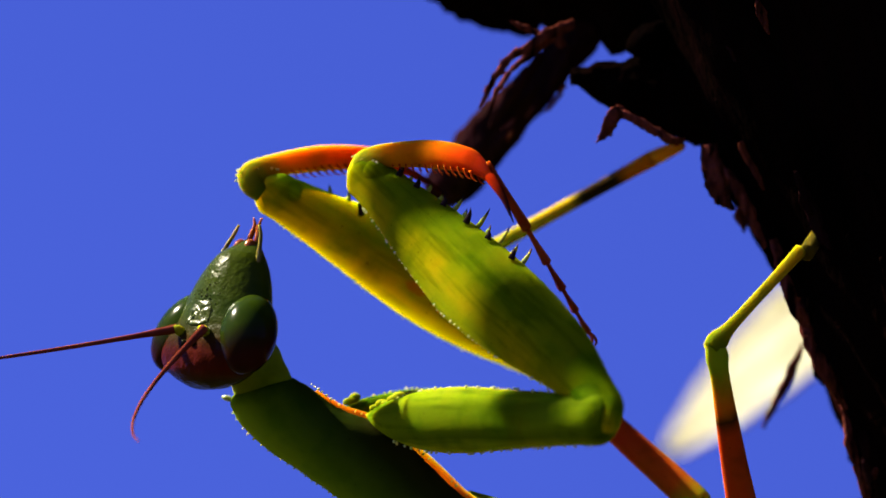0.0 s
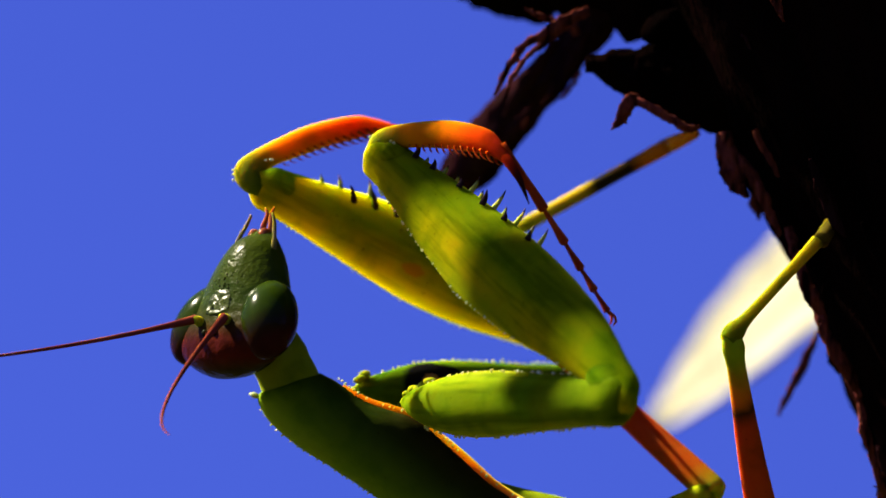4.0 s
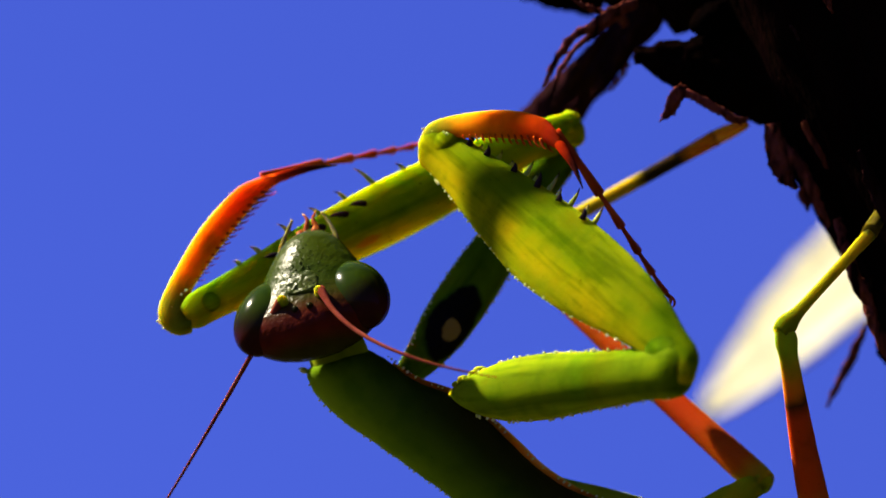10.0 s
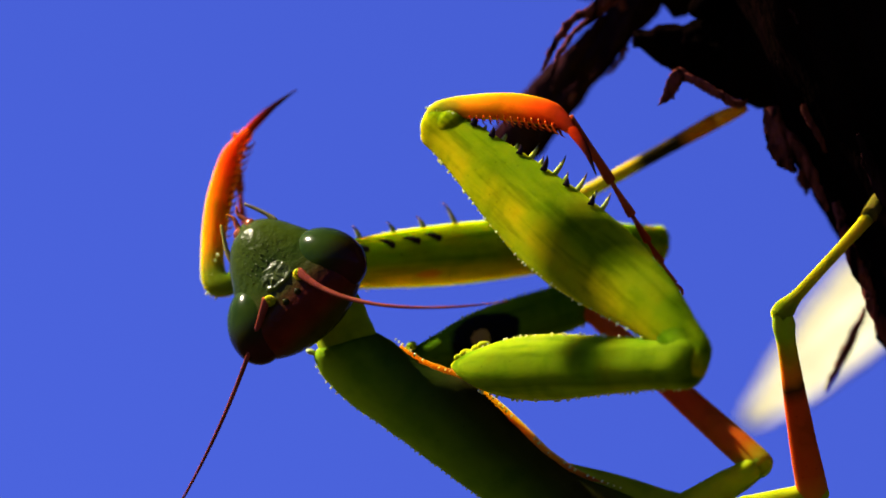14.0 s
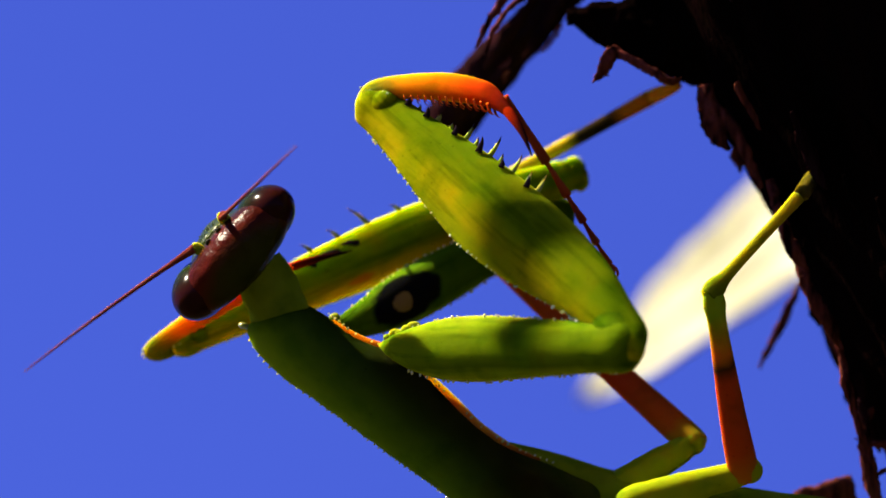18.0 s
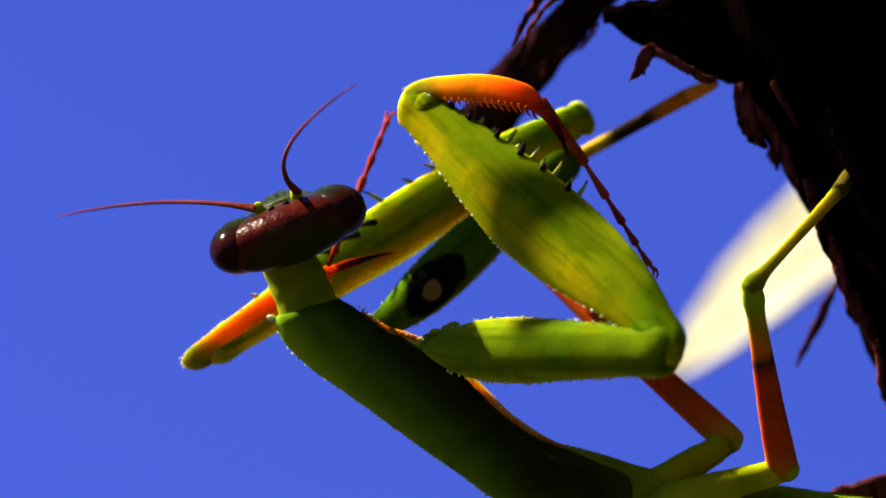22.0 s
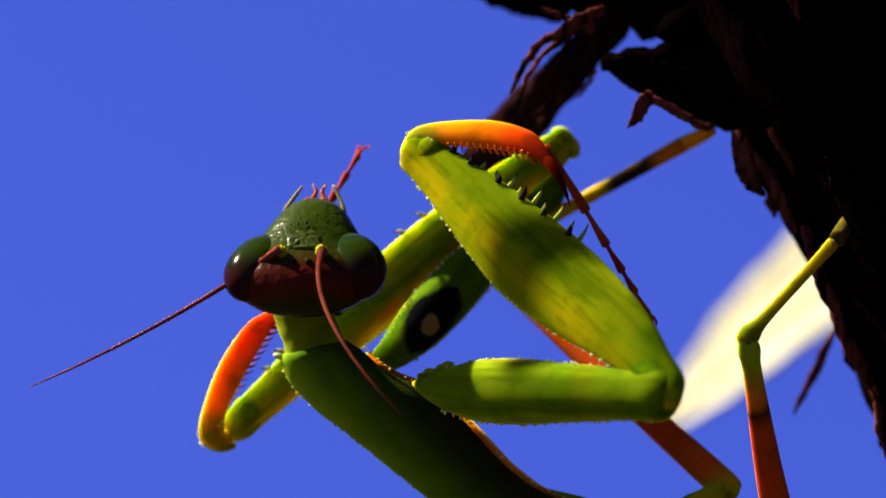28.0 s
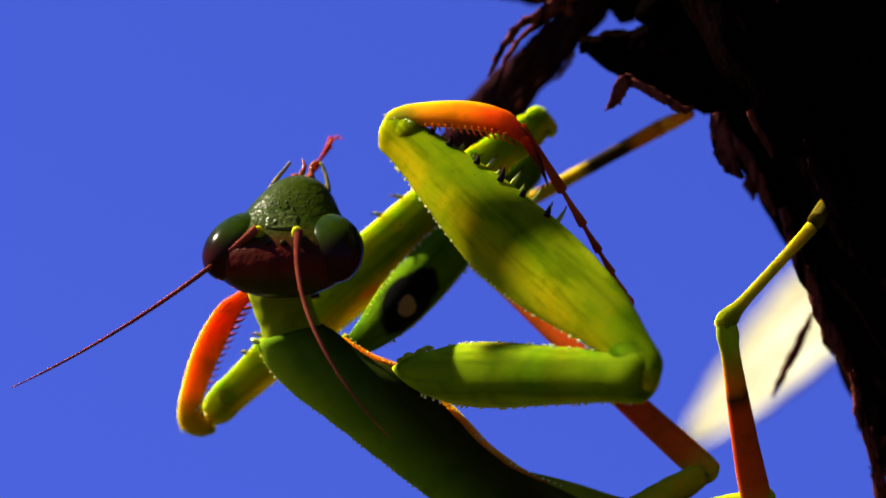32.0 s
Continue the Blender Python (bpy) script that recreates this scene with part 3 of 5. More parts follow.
def build_shade_shoot():
    """A leafy shoot added out of view, between insect and sun, to shade the near thigh."""
    shoot = new("unseen_shade_shoot")
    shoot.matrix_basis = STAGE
    tagged(shoot, "unseen leafy shoot added to cast shade on the insect's near thigh", "shoot")
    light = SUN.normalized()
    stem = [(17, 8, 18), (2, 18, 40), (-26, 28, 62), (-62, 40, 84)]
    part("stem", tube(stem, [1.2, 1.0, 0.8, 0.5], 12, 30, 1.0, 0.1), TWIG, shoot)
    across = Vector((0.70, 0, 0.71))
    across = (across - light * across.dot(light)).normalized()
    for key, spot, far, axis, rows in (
            ("narrow_shade_leaf", KNEE.lerp(ELBOW, 0.5) - across * 3.6, 95, across, [(0, 0.1), (0.8, 0.55), (3.4, 0.74), (6.2, 0.6), (7.4, 0.08)]),
            ("broad_shade_leaf", KNEE.lerp(ELBOW, 0.5) - across * 4.4, 102, across, [(0, 0.1), (1.0, 0.9), (4.0, 1.3), (7.5, 1.0), (9.0, 0.1)])):
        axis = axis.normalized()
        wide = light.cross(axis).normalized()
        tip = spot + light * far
        leaf = part("leaf", blade(tip, axis, wide, rows, 0.1), GREEN, shoot, "unseen green leaf added to cast a band of shade")
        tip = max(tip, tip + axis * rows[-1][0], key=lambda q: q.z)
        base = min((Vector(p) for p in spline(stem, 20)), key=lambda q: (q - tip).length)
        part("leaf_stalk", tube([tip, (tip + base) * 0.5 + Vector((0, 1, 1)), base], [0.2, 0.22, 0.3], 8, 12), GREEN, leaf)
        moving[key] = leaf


build_shade_shoot()


# ---- the insect ----
mantis = new("praying_mantis")
mantis.matrix_basis = STAGE
tagged(mantis, "green praying mantis with orange shins, hanging from the trunk and grooming", "insect")


THORAX_TOP = ([-3.4, -2.9, -1.4, -0.6, 0.4, 1.0, 2.4, 4.0, 5.3, 6.6, 7.8, 9.2], [0.95, 1.08, 1.14, 1.28, 1.66, 1.95, 1.95, 1.85, 1.82, 2.05, 2.52, 3.05])
THORAX_LOW = ([-3.4, -2.9, -2.2, -1.4, -0.5, 0.4, 1.5, 4.0, 5.2, 6.6, 7.8, 9.2], [-1.3, -1.66, -1.86, -1.84, -1.68, -1.56, -1.45, -1.19, -1.0, -0.95, -0.5, 0.2])


def thorax_edge(x, upper):
    """Height of the prothorax's edge at x, in mm."""
    return float(np.interp(x, *(THORAX_TOP if upper else THORAX_LOW)))


def lean(bm):
    """The front collar of the prothorax leans forward underneath."""
    for v in bm.verts:
        f = min(1.0, max(0.0, (1.2 - v.co.x) / 4.4))
        v.co.x += 0.58 * (v.co.z + 0.1) * f * f


def build_thorax():
    rows = []
    for x, w in ((-3.55, 0.95), (-3.42, 1.25), (-3.1, 1.42), (-2.5, 1.52), (-1.4, 1.6), (-0.4, 1.62), (0.6, 1.7), (1.4, 1.7), (2.6, 1.6), (4.2, 1.45), (5.6, 1.35), (6.8, 1.35), (8.2, 1.35), (9.3, 1.25)):
        top, low = thorax_edge(x, True), thorax_edge(x, False)
        k = 0.86 if x < -3.5 else 1.0
        rows.append((x, (top - low) / 2 * k, w, (top + low) / 2, 0))
    bm = limb(rows + [(10.2, 1.0, 0.95, 2.3, 0), (10.9, 0.4, 0.4, 2.6, 0)], 56, 32, 0.25, 0.03)
    lean(bm)
    thorax = part("prothorax", bm, THORAX, mantis, "long green prothorax with shade painted over its upper half")
    edge = [(x, 0.25, thorax_edge(x, True) + 0.02) for x in (-2.3, -1.5, -0.7, 0.0, 0.5, 1.0, 1.7, 2.4, 3.2, 4.2, 5.3, 6.6, 7.8)]
    bm = tube(edge, [0.06, 0.12, 0.17, 0.20, 0.20, 0.15, 0.13, 0.16, 0.22, 0.25, 0.24, 0.18, 0.08], 12, 80, 0.8, 0.3)
    lean(bm)
    part("margin", bm, MARGIN, thorax, "orange brown raised margin, sunlit stretch painted brighter")
    tooth = None
    rng = random.Random(3)
    for i in range(90):
        x = -2.9 + 0.125 * i + rng.uniform(-0.05, 0.05)
        z = thorax_edge(x, True) + 0.14 if i % 2 else thorax_edge(x, False)
        f = min(1.0, max(0.0, (1.2 - x) / 4.4))
        m = pose((x + 0.58 * (z + 0.1) * f * f) * 0.001, rng.uniform(-0.0002, 0.0003), z * 0.001) @ Matrix.Diagonal([rng.uniform(0.5, 1.0)] * 3 + [1])
        if tooth is None:
            bm = bmesh.new()
            ellipsoid(bm, (0, 0, 0), (0.055, 0.055, 0.08), 8, 6)
            tooth = part("denticle", bm, BEAD, thorax, "", m)
        else:
            share(tooth, "denticle", thorax, m)
    bm = limb([(-5.7, 0.95, 0.95, 0.75, 0), (-5.0, 1.08, 1.08, 0.5, 0), (-4.2, 1.1, 1.1, 0.2, 0), (-3.5, 1.12, 1.12, -0.1, 0), (-2.9, 1.1, 1.12, -0.25, 0)], 28, 28, 0.0, 0.10)
    for v in bm.verts:
        v.co.x += 0.3 * (v.co.z + 0.1)
    part("neck", bm, NECK, thorax, "pale green speckled neck")
    bm = bmesh.new()
    ellipsoid(bm, (-4.25, 0.1, -1.36), (0.22, 0.3, 0.12), 12, 8, pose(0, 0, 0, 0, -25, 0), 0.2)
    part("collar_lobe", bm, BEAD, thorax, "pale lobe at the end of the collar")
    moving["prothorax"] = thorax
    bm = tube([(2.2, 1.0, -8.3), (4.6, 1.2, -9.9), (7.5, 1.3, -11.1), (11, 1.4, -11.9), (16, 1.5, -12.9), (24, 2, -15), (34, 3, -18)], [0.3, 1.25, 1.6, 1.8, 2.2, 2.6, 1.0], 26, 60, 1.1, 0.06)
    part("abdomen", bm, ABDOMEN, mantis, "green hind body")


build_thorax()


def build_head():
    rows = [(-3.85, 0.35, 0.25, 0.32), (-3.5, 0.80, 0.46, 0.34), (-2.9, 1.24, 0.94, 0.30), (-2.1, 1.66, 1.16, 0.20), (-1.2, 2.06, 1.24, 0.08), (-0.3, 2.40, 1.22, 0.0), (0.4, 2.56, 1.20, -0.04), (1.0, 2.52, 1.18, -0.06), (1.5, 2.2, 1.08, -0.08), (1.95, 1.5, 0.82, -0.1), (2.25, 0.65, 0.36, -0.1)]
    bm = bmesh.new()
    rings = []
    for z, hx, hy, dy in spline(rows, 60):
        ring, hx = [], hx * 1.06
        for i in range(72):
            a = 2 * math.pi * i / 72
            c, s = math.cos(a), math.sin(a)
            g = 1 + 0.016 * noise.noise((c * 2, s * 2, z * 1.5)) + 0.006 * noise.noise((c * 9, s * 9, z * 5))
            x = abs(hx * c)
            top = min(1.0, max(0.0, z + 0.2))
            front = max(0.0, s) * min(1.0, max(0.0, (0.5 - z) / 1.2))
            g -= top * (0.02 * math.exp(-((x - 1.12) / 0.14) ** 2) + 0.012 * math.exp(-((x - 0.42) / 0.12) ** 2) + 0.008 * math.exp(-((z - 1.3 + 0.15 * x) / 0.1) ** 2))
            ring.append((hx * c * g * (1 - 0.22 * front), dy + hy * math.copysign(abs(s) ** 0.82, s) * g, z))
        rings.append(ring)
    skin(bm, rings)
    head = part("head", bm, HEAD, mantis, "triangular green head with a maroon crown")
    for sgn in (-1, 1):
        bm = bmesh.new()
        ellipsoid(bm, (0, 0, 0), (1.22, 1.07, 1.76), 44, 30)
        eye = part("eye", bm, COMPOUND, head, "glossy bulging compound eye, green shading to maroon", pose(sgn * 0.00187, 0.00006, 0.00004, 0, sgn * 22, 0))
    # plate of the forehead, mouth parts and feelers' sockets
    bm = bmesh.new()
    rings = []
    for k, out in ((1.0, -0.06), (0.94, 0.03), (0.84, 0.06), (0.7, 0.05), (0.55, 0.05), (0.4, 0.06), (0.22, 0.06), (0.05, 0.06)):
        ring = []
        for i in range(30):
            a = 2 * math.pi * i / 30
            x = 0.74 * k * math.copysign(abs(math.cos(a)) ** 0.7, math.cos(a))
            z = -0.24 + k * (0.60 * math.copysign(abs(math.sin(a)) ** 0.7, math.sin(a)) + (0.16 * abs(x) if math.sin(a) < 0 else 0))
            front = 0.06 - 0.06 * (z + 0.6) + 1.2 * math.sqrt(max(0.05, 1 - (x / 2.15) ** 2)) + 0.06
            ring.append((x, front + out - 0.10 + 0.09 * noise.noise((x * 5, z * 5, 1)) + 0.05 * noise.noise((x * 11, z * 11, 4)), z))
        rings.append(ring)
    skin(bm, rings)
    part("face_plate", bm, FACE, head, "glistening ridged face plate")
    bm = bmesh.new()
    ellipsoid(bm, (0, 0.50, -2.75), (0.78, 0.44, 0.78), 24, 16, pose(0, 0, 0, 12, 0, 0), 0.05)
    part("upper_lip", bm, HEAD, head)
    for sgn in (-1, 1):
        bm = bmesh.new()
        ellipsoid(bm, (sgn * 0.30, 0.52, -3.55), (0.24, 0.26, 0.32), 16, 12)
        part("jaw", bm, OCELLUS, head, "dark red jaw")
        part("palp", tube([(sgn * 1.0, 0.35, -2.45), (sgn * 1.16, 0.5, -2.9), (sgn * 1.02, 0.6, -3.5), (sgn * 0.8, 0.65, -4.05), (sgn * 0.62, 0.75, -4.4)], [0.13, 0.12, 0.085, 0.075, 0.05], 10, 30), PALP, head)
        part("palp", tube([(sgn * 0.2, 0.25, -3.5), (sgn * 0.22, 0.3, -4.1), (sgn * 0.12, 0.4, -4.55), (sgn * 0.26, 0.5, -4.85)], [0.11, 0.12, 0.08, 0.035], 8, 20), OCELLUS, head)
        bm = bmesh.new()
        ellipsoid(bm, (sgn * 0.76, 1.16, 0.56), (0.22, 0.36, 0.20), 16, 12, None, 0.15)
        part("antenna_socket", bm, NECK, head, "yellow green antenna socket")
        bm = bmesh.new()
        ellipsoid(bm, (sgn * 0.3, 1.10, 1.05), (0.14, 0.12, 0.15), 12, 10)
        part("ocellus", bm, COMPOUND, head)
        length = 11.4 if sgn < 0 else 10.3
        sag = 0.45 if sgn < 0 else 1.5
        path = [(length * u, 0, -0.1 + sag * 4 * u * (1 - u)) for u in np.linspace(0, 1, 9)]
        bm = tube(path, [0.19, 0.12, 0.095, 0.085, 0.075, 0.065, 0.055, 0.045, 0.02], 8, 70)
        for i, v in enumerate(bm.verts):
            if (i // 8) % 2:
                v.co.z += 0.004
        moving["antenna_a" if sgn < 0 else "antenna_b"] = part("antenna", bm, ANTENNA, head, "thin reddish brown antenna")
    # fine glistening granules over the forehead
    grain = None
    rng = random.Random(8)
    for i in range(170):
        x, z = rng.uniform(-1.5, 1.5), rng.uniform(-3.0, 0.3)
        wide, deep, dy = (float(np.interp(z, [r[0] for r in rows], [r[k] for r in rows])) for k in (1, 2, 3))
        u = x / (wide * 0.86)
        if abs(u) > 0.9:
            continue
        m = pose(x * 0.001, (dy + deep * math.sqrt(1 - u * u) + 0.01) * 0.001, z * 0.001) @ Matrix.Diagonal([rng.uniform(0.5, 1.1)] * 3 + [1])
        if grain is None:
            bm = bmesh.new()
            ellipsoid(bm, (0, 0, 0), (0.038, 0.038, 0.038), 8, 6)
            grain = part("granule", bm, GLINT, head, "", m)
        else:
            share(grain, "granule", head, m)
    moving["head"] = head


build_head()


def build_foreleg(side, near):
    k, sink = (1.0, 1.0) if near else (0.86, 0.6)
    rng = random.Random(21 if near else 22)
    coxa = part("coxa", limb([(-1.7 * sink, 0.15 * k, 0.3, 0.2, 0.6), (-1.1 * sink, 0.40 * k, 0.5, 0.15, 0.4), (-0.2 * sink, 0.66 * k, 0.7, 0.08, 0.15), (0.9, 0.92 * k, 0.85, 0.02, 0), (2.4, 1.2 * k, 0.95, 0, 0), (4.5, 1.26 * k, 0.95, 0, 0), (7.5, 1.10 * k, 0.82, 0, 0), (10.2, 0.98 * k, 0.75, 0, 0), (11.7, 1.0 * k, 0.75, 0, 0), (12.3, 0.6 * k, 0.5, 0, 0)], 40, 24, 0.12, 0.02),
                COXA if near else COXA_SPOT, mantis, "green coxa with beaded edges" if near else "green coxa darkened for shade, with a black and cream eye spot")
    bm = bmesh.new()
    for k2 in range(5 if near else 2):
        ellipsoid(bm, (-1.0 + 0.34 * k2, 0.2, 0.5 + 0.10 * k2 + 0.05 * math.sin(k2 * 2.0)), (0.24, 0.3, 0.16 + 0.05 * (k2 % 2)), 12, 8, None, 0.2)
    part("joint_membrane", bm, NECK, coxa, "pale wrinkled joint membrane")
    bead = None
    for e in (-1, 1):
        for i in range(40):
            x = 0.3 + i * 0.285 + rng.uniform(-0.1, 0.1)
            z = e * float(np.interp(x, [0, 2.2, 4.5, 7.5, 10.2, 11.9], [0.75, 1.18, 1.26, 1.1, 0.98, 1.0])) * k
            m = pose(x * 0.001, rng.uniform(-0.25, 0.1) * 0.001, z * 0.001) @ Matrix.Diagonal([rng.uniform(0.35, 1.0)] * 3 + [1])
            if bead is None:
                bm = bmesh.new()
                ellipsoid(bm, (0, 0, 0), (0.07, 0.07, 0.10), 8, 6)
                bead = part("tubercle", bm, BEAD, coxa, "", m)
            else:
                share(bead, "tubercle", coxa, m)
    prof = [(-1.1, 0.3, 0.3, -0.1, 0), (-0.6, 0.72, 0.45, 0.12, 0), (0.8, 0.86, 0.52, 0.31, 0), (3.0, 1.26, 0.55, 0.41, 0), (6.0, 1.66, 0.56, 0.25, 0), (9.0, 1.75, 0.54, 0.08, 0), (12.2, 1.46, 0.52, 0.08, 0), (14.8, 1.12, 0.52, 0.08, 0), (16.4, 0.95, 0.54, 0.05, 0), (17.2, 0.88, 0.58, 0.0, 0), (17.7, 0.5, 0.4, -0.05, 0)]
    if not near:
        prof = [(-0.62, 0.3, 0.3, 0.05, 0), (-0.35, 0.72, 0.45, 0.16, 0)] + prof[2:]
        prof = [(x, h + 0.02 * math.exp(-((x - 9.5) / 4.5) ** 2), w, z + 0.26 * math.exp(-((x - 9.5) / 4.5) ** 2), y) for x, h, w, z, y in prof]
    femur = part("femur", limb(prof, 56, 28, 0.42, 0.015), FEMUR if near else FEMUR_STAIN, mantis, "broad translucent green raptorial thigh")
    bm = bmesh.new()
    ellipsoid(bm, (16.6, 0, 0.36), (0.72, 0.66, 0.70) if near else (0.66, 0.6, 0.56), 24, 16, None, 0.08)
    part("knee_lobe", bm, FEMUR if near else FEMUR_STAIN, femur)
    bm = bmesh.new()
    if near:
        ellipsoid(bm, (0.5, 0, 0.12), (1.5, 0.55, 0.86), 28, 18, pose(0, 0, 0, 0, -10, 0), 0.03)
    else:
        ellipsoid(bm, (0.75, 0, 0.22), (1.3, 0.55, 0.92), 28, 18, pose(0, 0, 0, 0, -10, 0), 0.03)
        ellipsoid(bm, (-0.22, -0.05, 0.42), (0.42, 0.5, 0.52), 20, 14, pose(0, 0, 0, 0, 30, 0), 0.12)
        ellipsoid(bm, (-0.30, 0.1, -0.22), (0.36, 0.45, 0.50), 20, 14, pose(0, 0, 0, 0, -15, 0), 0.12)
    part("trochanter", bm, COXA if near else FEMUR_STAIN, femur)
    top = lambda x: float(np.interp(x, [r[0] for r in prof], [r[1] + r[3] for r in prof]))
    half = lambda x: float(np.interp(x, [r[0] for r in prof], [r[2] for r in prof]))
    face = -1 if near else 1
    spines = {}

    def spine(dark, x, drop, long, lean_back, out):
        """A spine at x, drop below the spiny edge on one face; out: 0 on the edge, 1 on the face."""
        m = pose(x * 0.001, face * out * half(x) * 0.0009, (top(x) - drop) * 0.001, -face * 24 * out, lean_back, 0) @ Matrix.Diagonal((0.9, 0.9, long, 1))
        if dark not in spines:
            spines[dark] = part("spine", thorn(1.0, 0.15 if dark else 0.13, 0.12), SPINE_DARK if dark else SPINE_GREEN, femur, "black spine" if dark else "pale spine with a dark tip", m)
        else:
            share(spines[dark], "spine", femur, m)

    if near:
        for i, x in enumerate((8.0, 8.7, 9.6, 10.4, 11.0, 11.9, 12.5, 13.4, 14.2, 14.8, 15.3)):
            spine(False, x, 0.10, (0.85, 0.6, 0.9, 0.5, 1.0, 0.45, 0.8, 0.4, 0.5, 0.35, 0.3)[i], 14 + 8 * math.sin(i * 3.1), 0.15)
            if i % 2 == 0:
                spine(True, x + 0.35, 0.12, 0.42 + 0.15 * math.sin(i * 2.0), 18, -0.45)
    else:
        for i, x in enumerate((5.4, 6.2, 7.3, 8.7, 10.0, 11.2, 12.6, 14.0, 14.9)):
            spine(False, x, 0.10, (0.5, 0.7, 0.6, 1.35, 0.75, 0.7, 0.8, 0.6, 0.4)[i], 26 + 6 * math.sin(i * 3.1), -0.2)
        for i, x in enumerate((9.5, 10.35, 11.4, 12.45, 13.5)):
            spine(True, x, 0.30, (0.95, 1.05, 1.05, 0.95, 0.8)[i], 47 + 5 * math.sin(i * 2.3), 0.75)
    # a few dark specks on the face of the thigh
    speck = None
    for i in range(16):
        x, u = rng.uniform(2.0, 15.0), rng.uniform(-0.75, 0.75)
        h, w, z = (float(np.interp(x, [r[0] for r in prof], [r[q] for r in prof])) for q in (1, 2, 3))
        m = pose(x * 0.001, face * w * math.sqrt(1 - u * u) * 0.00098, (z + u * h) * 0.001) @ Matrix.Diagonal([rng.uniform(0.5, 1.1)] * 3 + [1])
        if speck is None:
            bm = bmesh.new()
            ellipsoid(bm, (0, 0, 0), (0.055, 0.03, 0.045), 8, 6)
            speck = part("speck", bm, SPINE_DARK, femur, "", m)
        else:
            share(speck, "speck", femur, m)
    # a row of fine beads along the straight lower edge
    low = lambda x: float(np.interp(x, [r[0] for r in prof], [r[3] - r[1] for r in prof]))
    bead = None
    for i in range(60):
        x = 1.0 + i * 0.26 + rng.uniform(-0.1, 0.1)
        m = pose(x * 0.001, rng.uniform(-0.1, 0.1) * 0.001, low(x) * 0.001) @ Matrix.Diagonal([rng.uniform(0.4, 1.1)] * 3 + [1])
        if bead is None:
            bm = bmesh.new()
            ellipsoid(bm, (0, 0, 0), (0.055, 0.055, 0.085), 8, 6)
            bead = part("bead", bm, BEAD, femur, "", m)
        else:
            share(bead, "bead", femur, m)
    # shin: z points to the thigh
    shin = [(x * 1.22 if x > 0 else x, y, z) for x, y, z in [(-0.15, 0, 0.35), (-0.34, 0, -0.10), (-0.10, 0, -0.56), (0.85, 0, -0.74), (2.7, 0, -0.58), (4.3, 0, -0.18), (4.95, 0, 0.18), (5.45, 0, 0.64), (5.7, 0, 0.92)]]
    tibia = part("tibia", tube(shin, [0.40, 0.52, 0.54, 0.48, 0.56, 0.50, 0.36, 0.22, 0.10], 18, 60, 0.7, 0.03), TIBIA, mantis, "glowing orange shin ending in a dark claw")
    hook = [(x * 1.22, 0, z) for x, z in ((5.2, 0.42), (5.6, 0.80), (6.2, 1.6), (6.72, 2.6))]
    part("hook", tube(hook, [0.16, 0.21, 0.135, 0.02], 14, 24, 0.8, 0.02), HOOK, tibia, "dark red claw with a black tip")
    grain = None
    rng = random.Random(11)
    for i in range(26):
        a, x = rng.uniform(-1.2, 1.2), rng.uniform(-0.75, 0.9)
        m = pose(x * 0.001, math.sin(a) * 0.00038, (-0.12 - 0.9 * math.sqrt(max(0.05, 1 - (x / 1.3) ** 2)) * math.cos(a)) * 0.001)
        if grain is None:
            bm = bmesh.new()
            ellipsoid(bm, (0, 0, 0), (0.055, 0.055, 0.055), 8, 6)
            grain = part("granule", bm, BEAD, tibia, "", m)
        else:
            share(grain, "granule", tibia, m)
    tooth = None
    for i in range(13):
        x = 1.6 + i * 0.355
        for y in (0.2, -0.2):
            k = 0.20 + 0.018 * i
            m = pose(x * 0.001, y * 0.001, float(np.interp(x, [1.0, 3.3, 5.25, 6.04, 6.6], [-0.32, -0.1, 0.22, 0.5, 0.9])) * 0.001, 0, 24, 0) @ Matrix.Diagonal((k, k, k, 1))
            if tooth is None:
                tooth = part("tooth", thorn(1.3, 0.17, 0.35), TARSUS, tibia, "", m)
            else:
                share(tooth, "tooth", tibia, m)
    rows = []
    for x0, x1, r in ((0, 3.1, 0.17), (3.1, 4.7, 0.15), (4.7, 5.9, 0.14), (5.9, 6.9, 0.13), (6.9, 7.9, 0.12)):
        rows += [(x0 + 0.06, r * 0.62, r * 0.6, 0, 0), ((x0 + x1) / 2, r * 0.85, r * 0.8, 0, 0), (x1 - 0.08, r * 1.25, r * 1.1, 0, 0)]
    tarsus = part("tarsus", limb(rows, 70, 12), TARSUS, mantis, "slender red jointed foot")
    for y in (-1, 1):
        part("claw", tube([(7.8, 0, 0), (8.1, y * 0.12, 0.08), (8.3, y * 0.2, -0.02), (8.35, y * 0.22, -0.22)], [0.07, 0.06, 0.045, 0.015], 8, 10), TARSUS, tarsus)
    for n, o in (("coxa", coxa), ("femur", femur), ("tibia", tibia), ("tarsus", tarsus)):
        moving[side + "_" + n] = o


build_foreleg("near", True)
build_foreleg("far", False)


def stretch(a, b):
    """A pose at a (mm) with x towards b, and the length in mm."""
    a, b = Vector(a), Vector(b)
    x = (b - a).normalized()
    y = (Vector((0, 1, 0)) - x * x.y).normalized()
    z = x.cross(y)
    m = Matrix((x, y, z)).transposed().to_4x4()
    m.translation = a * 0.001
    return m, (b - a).length


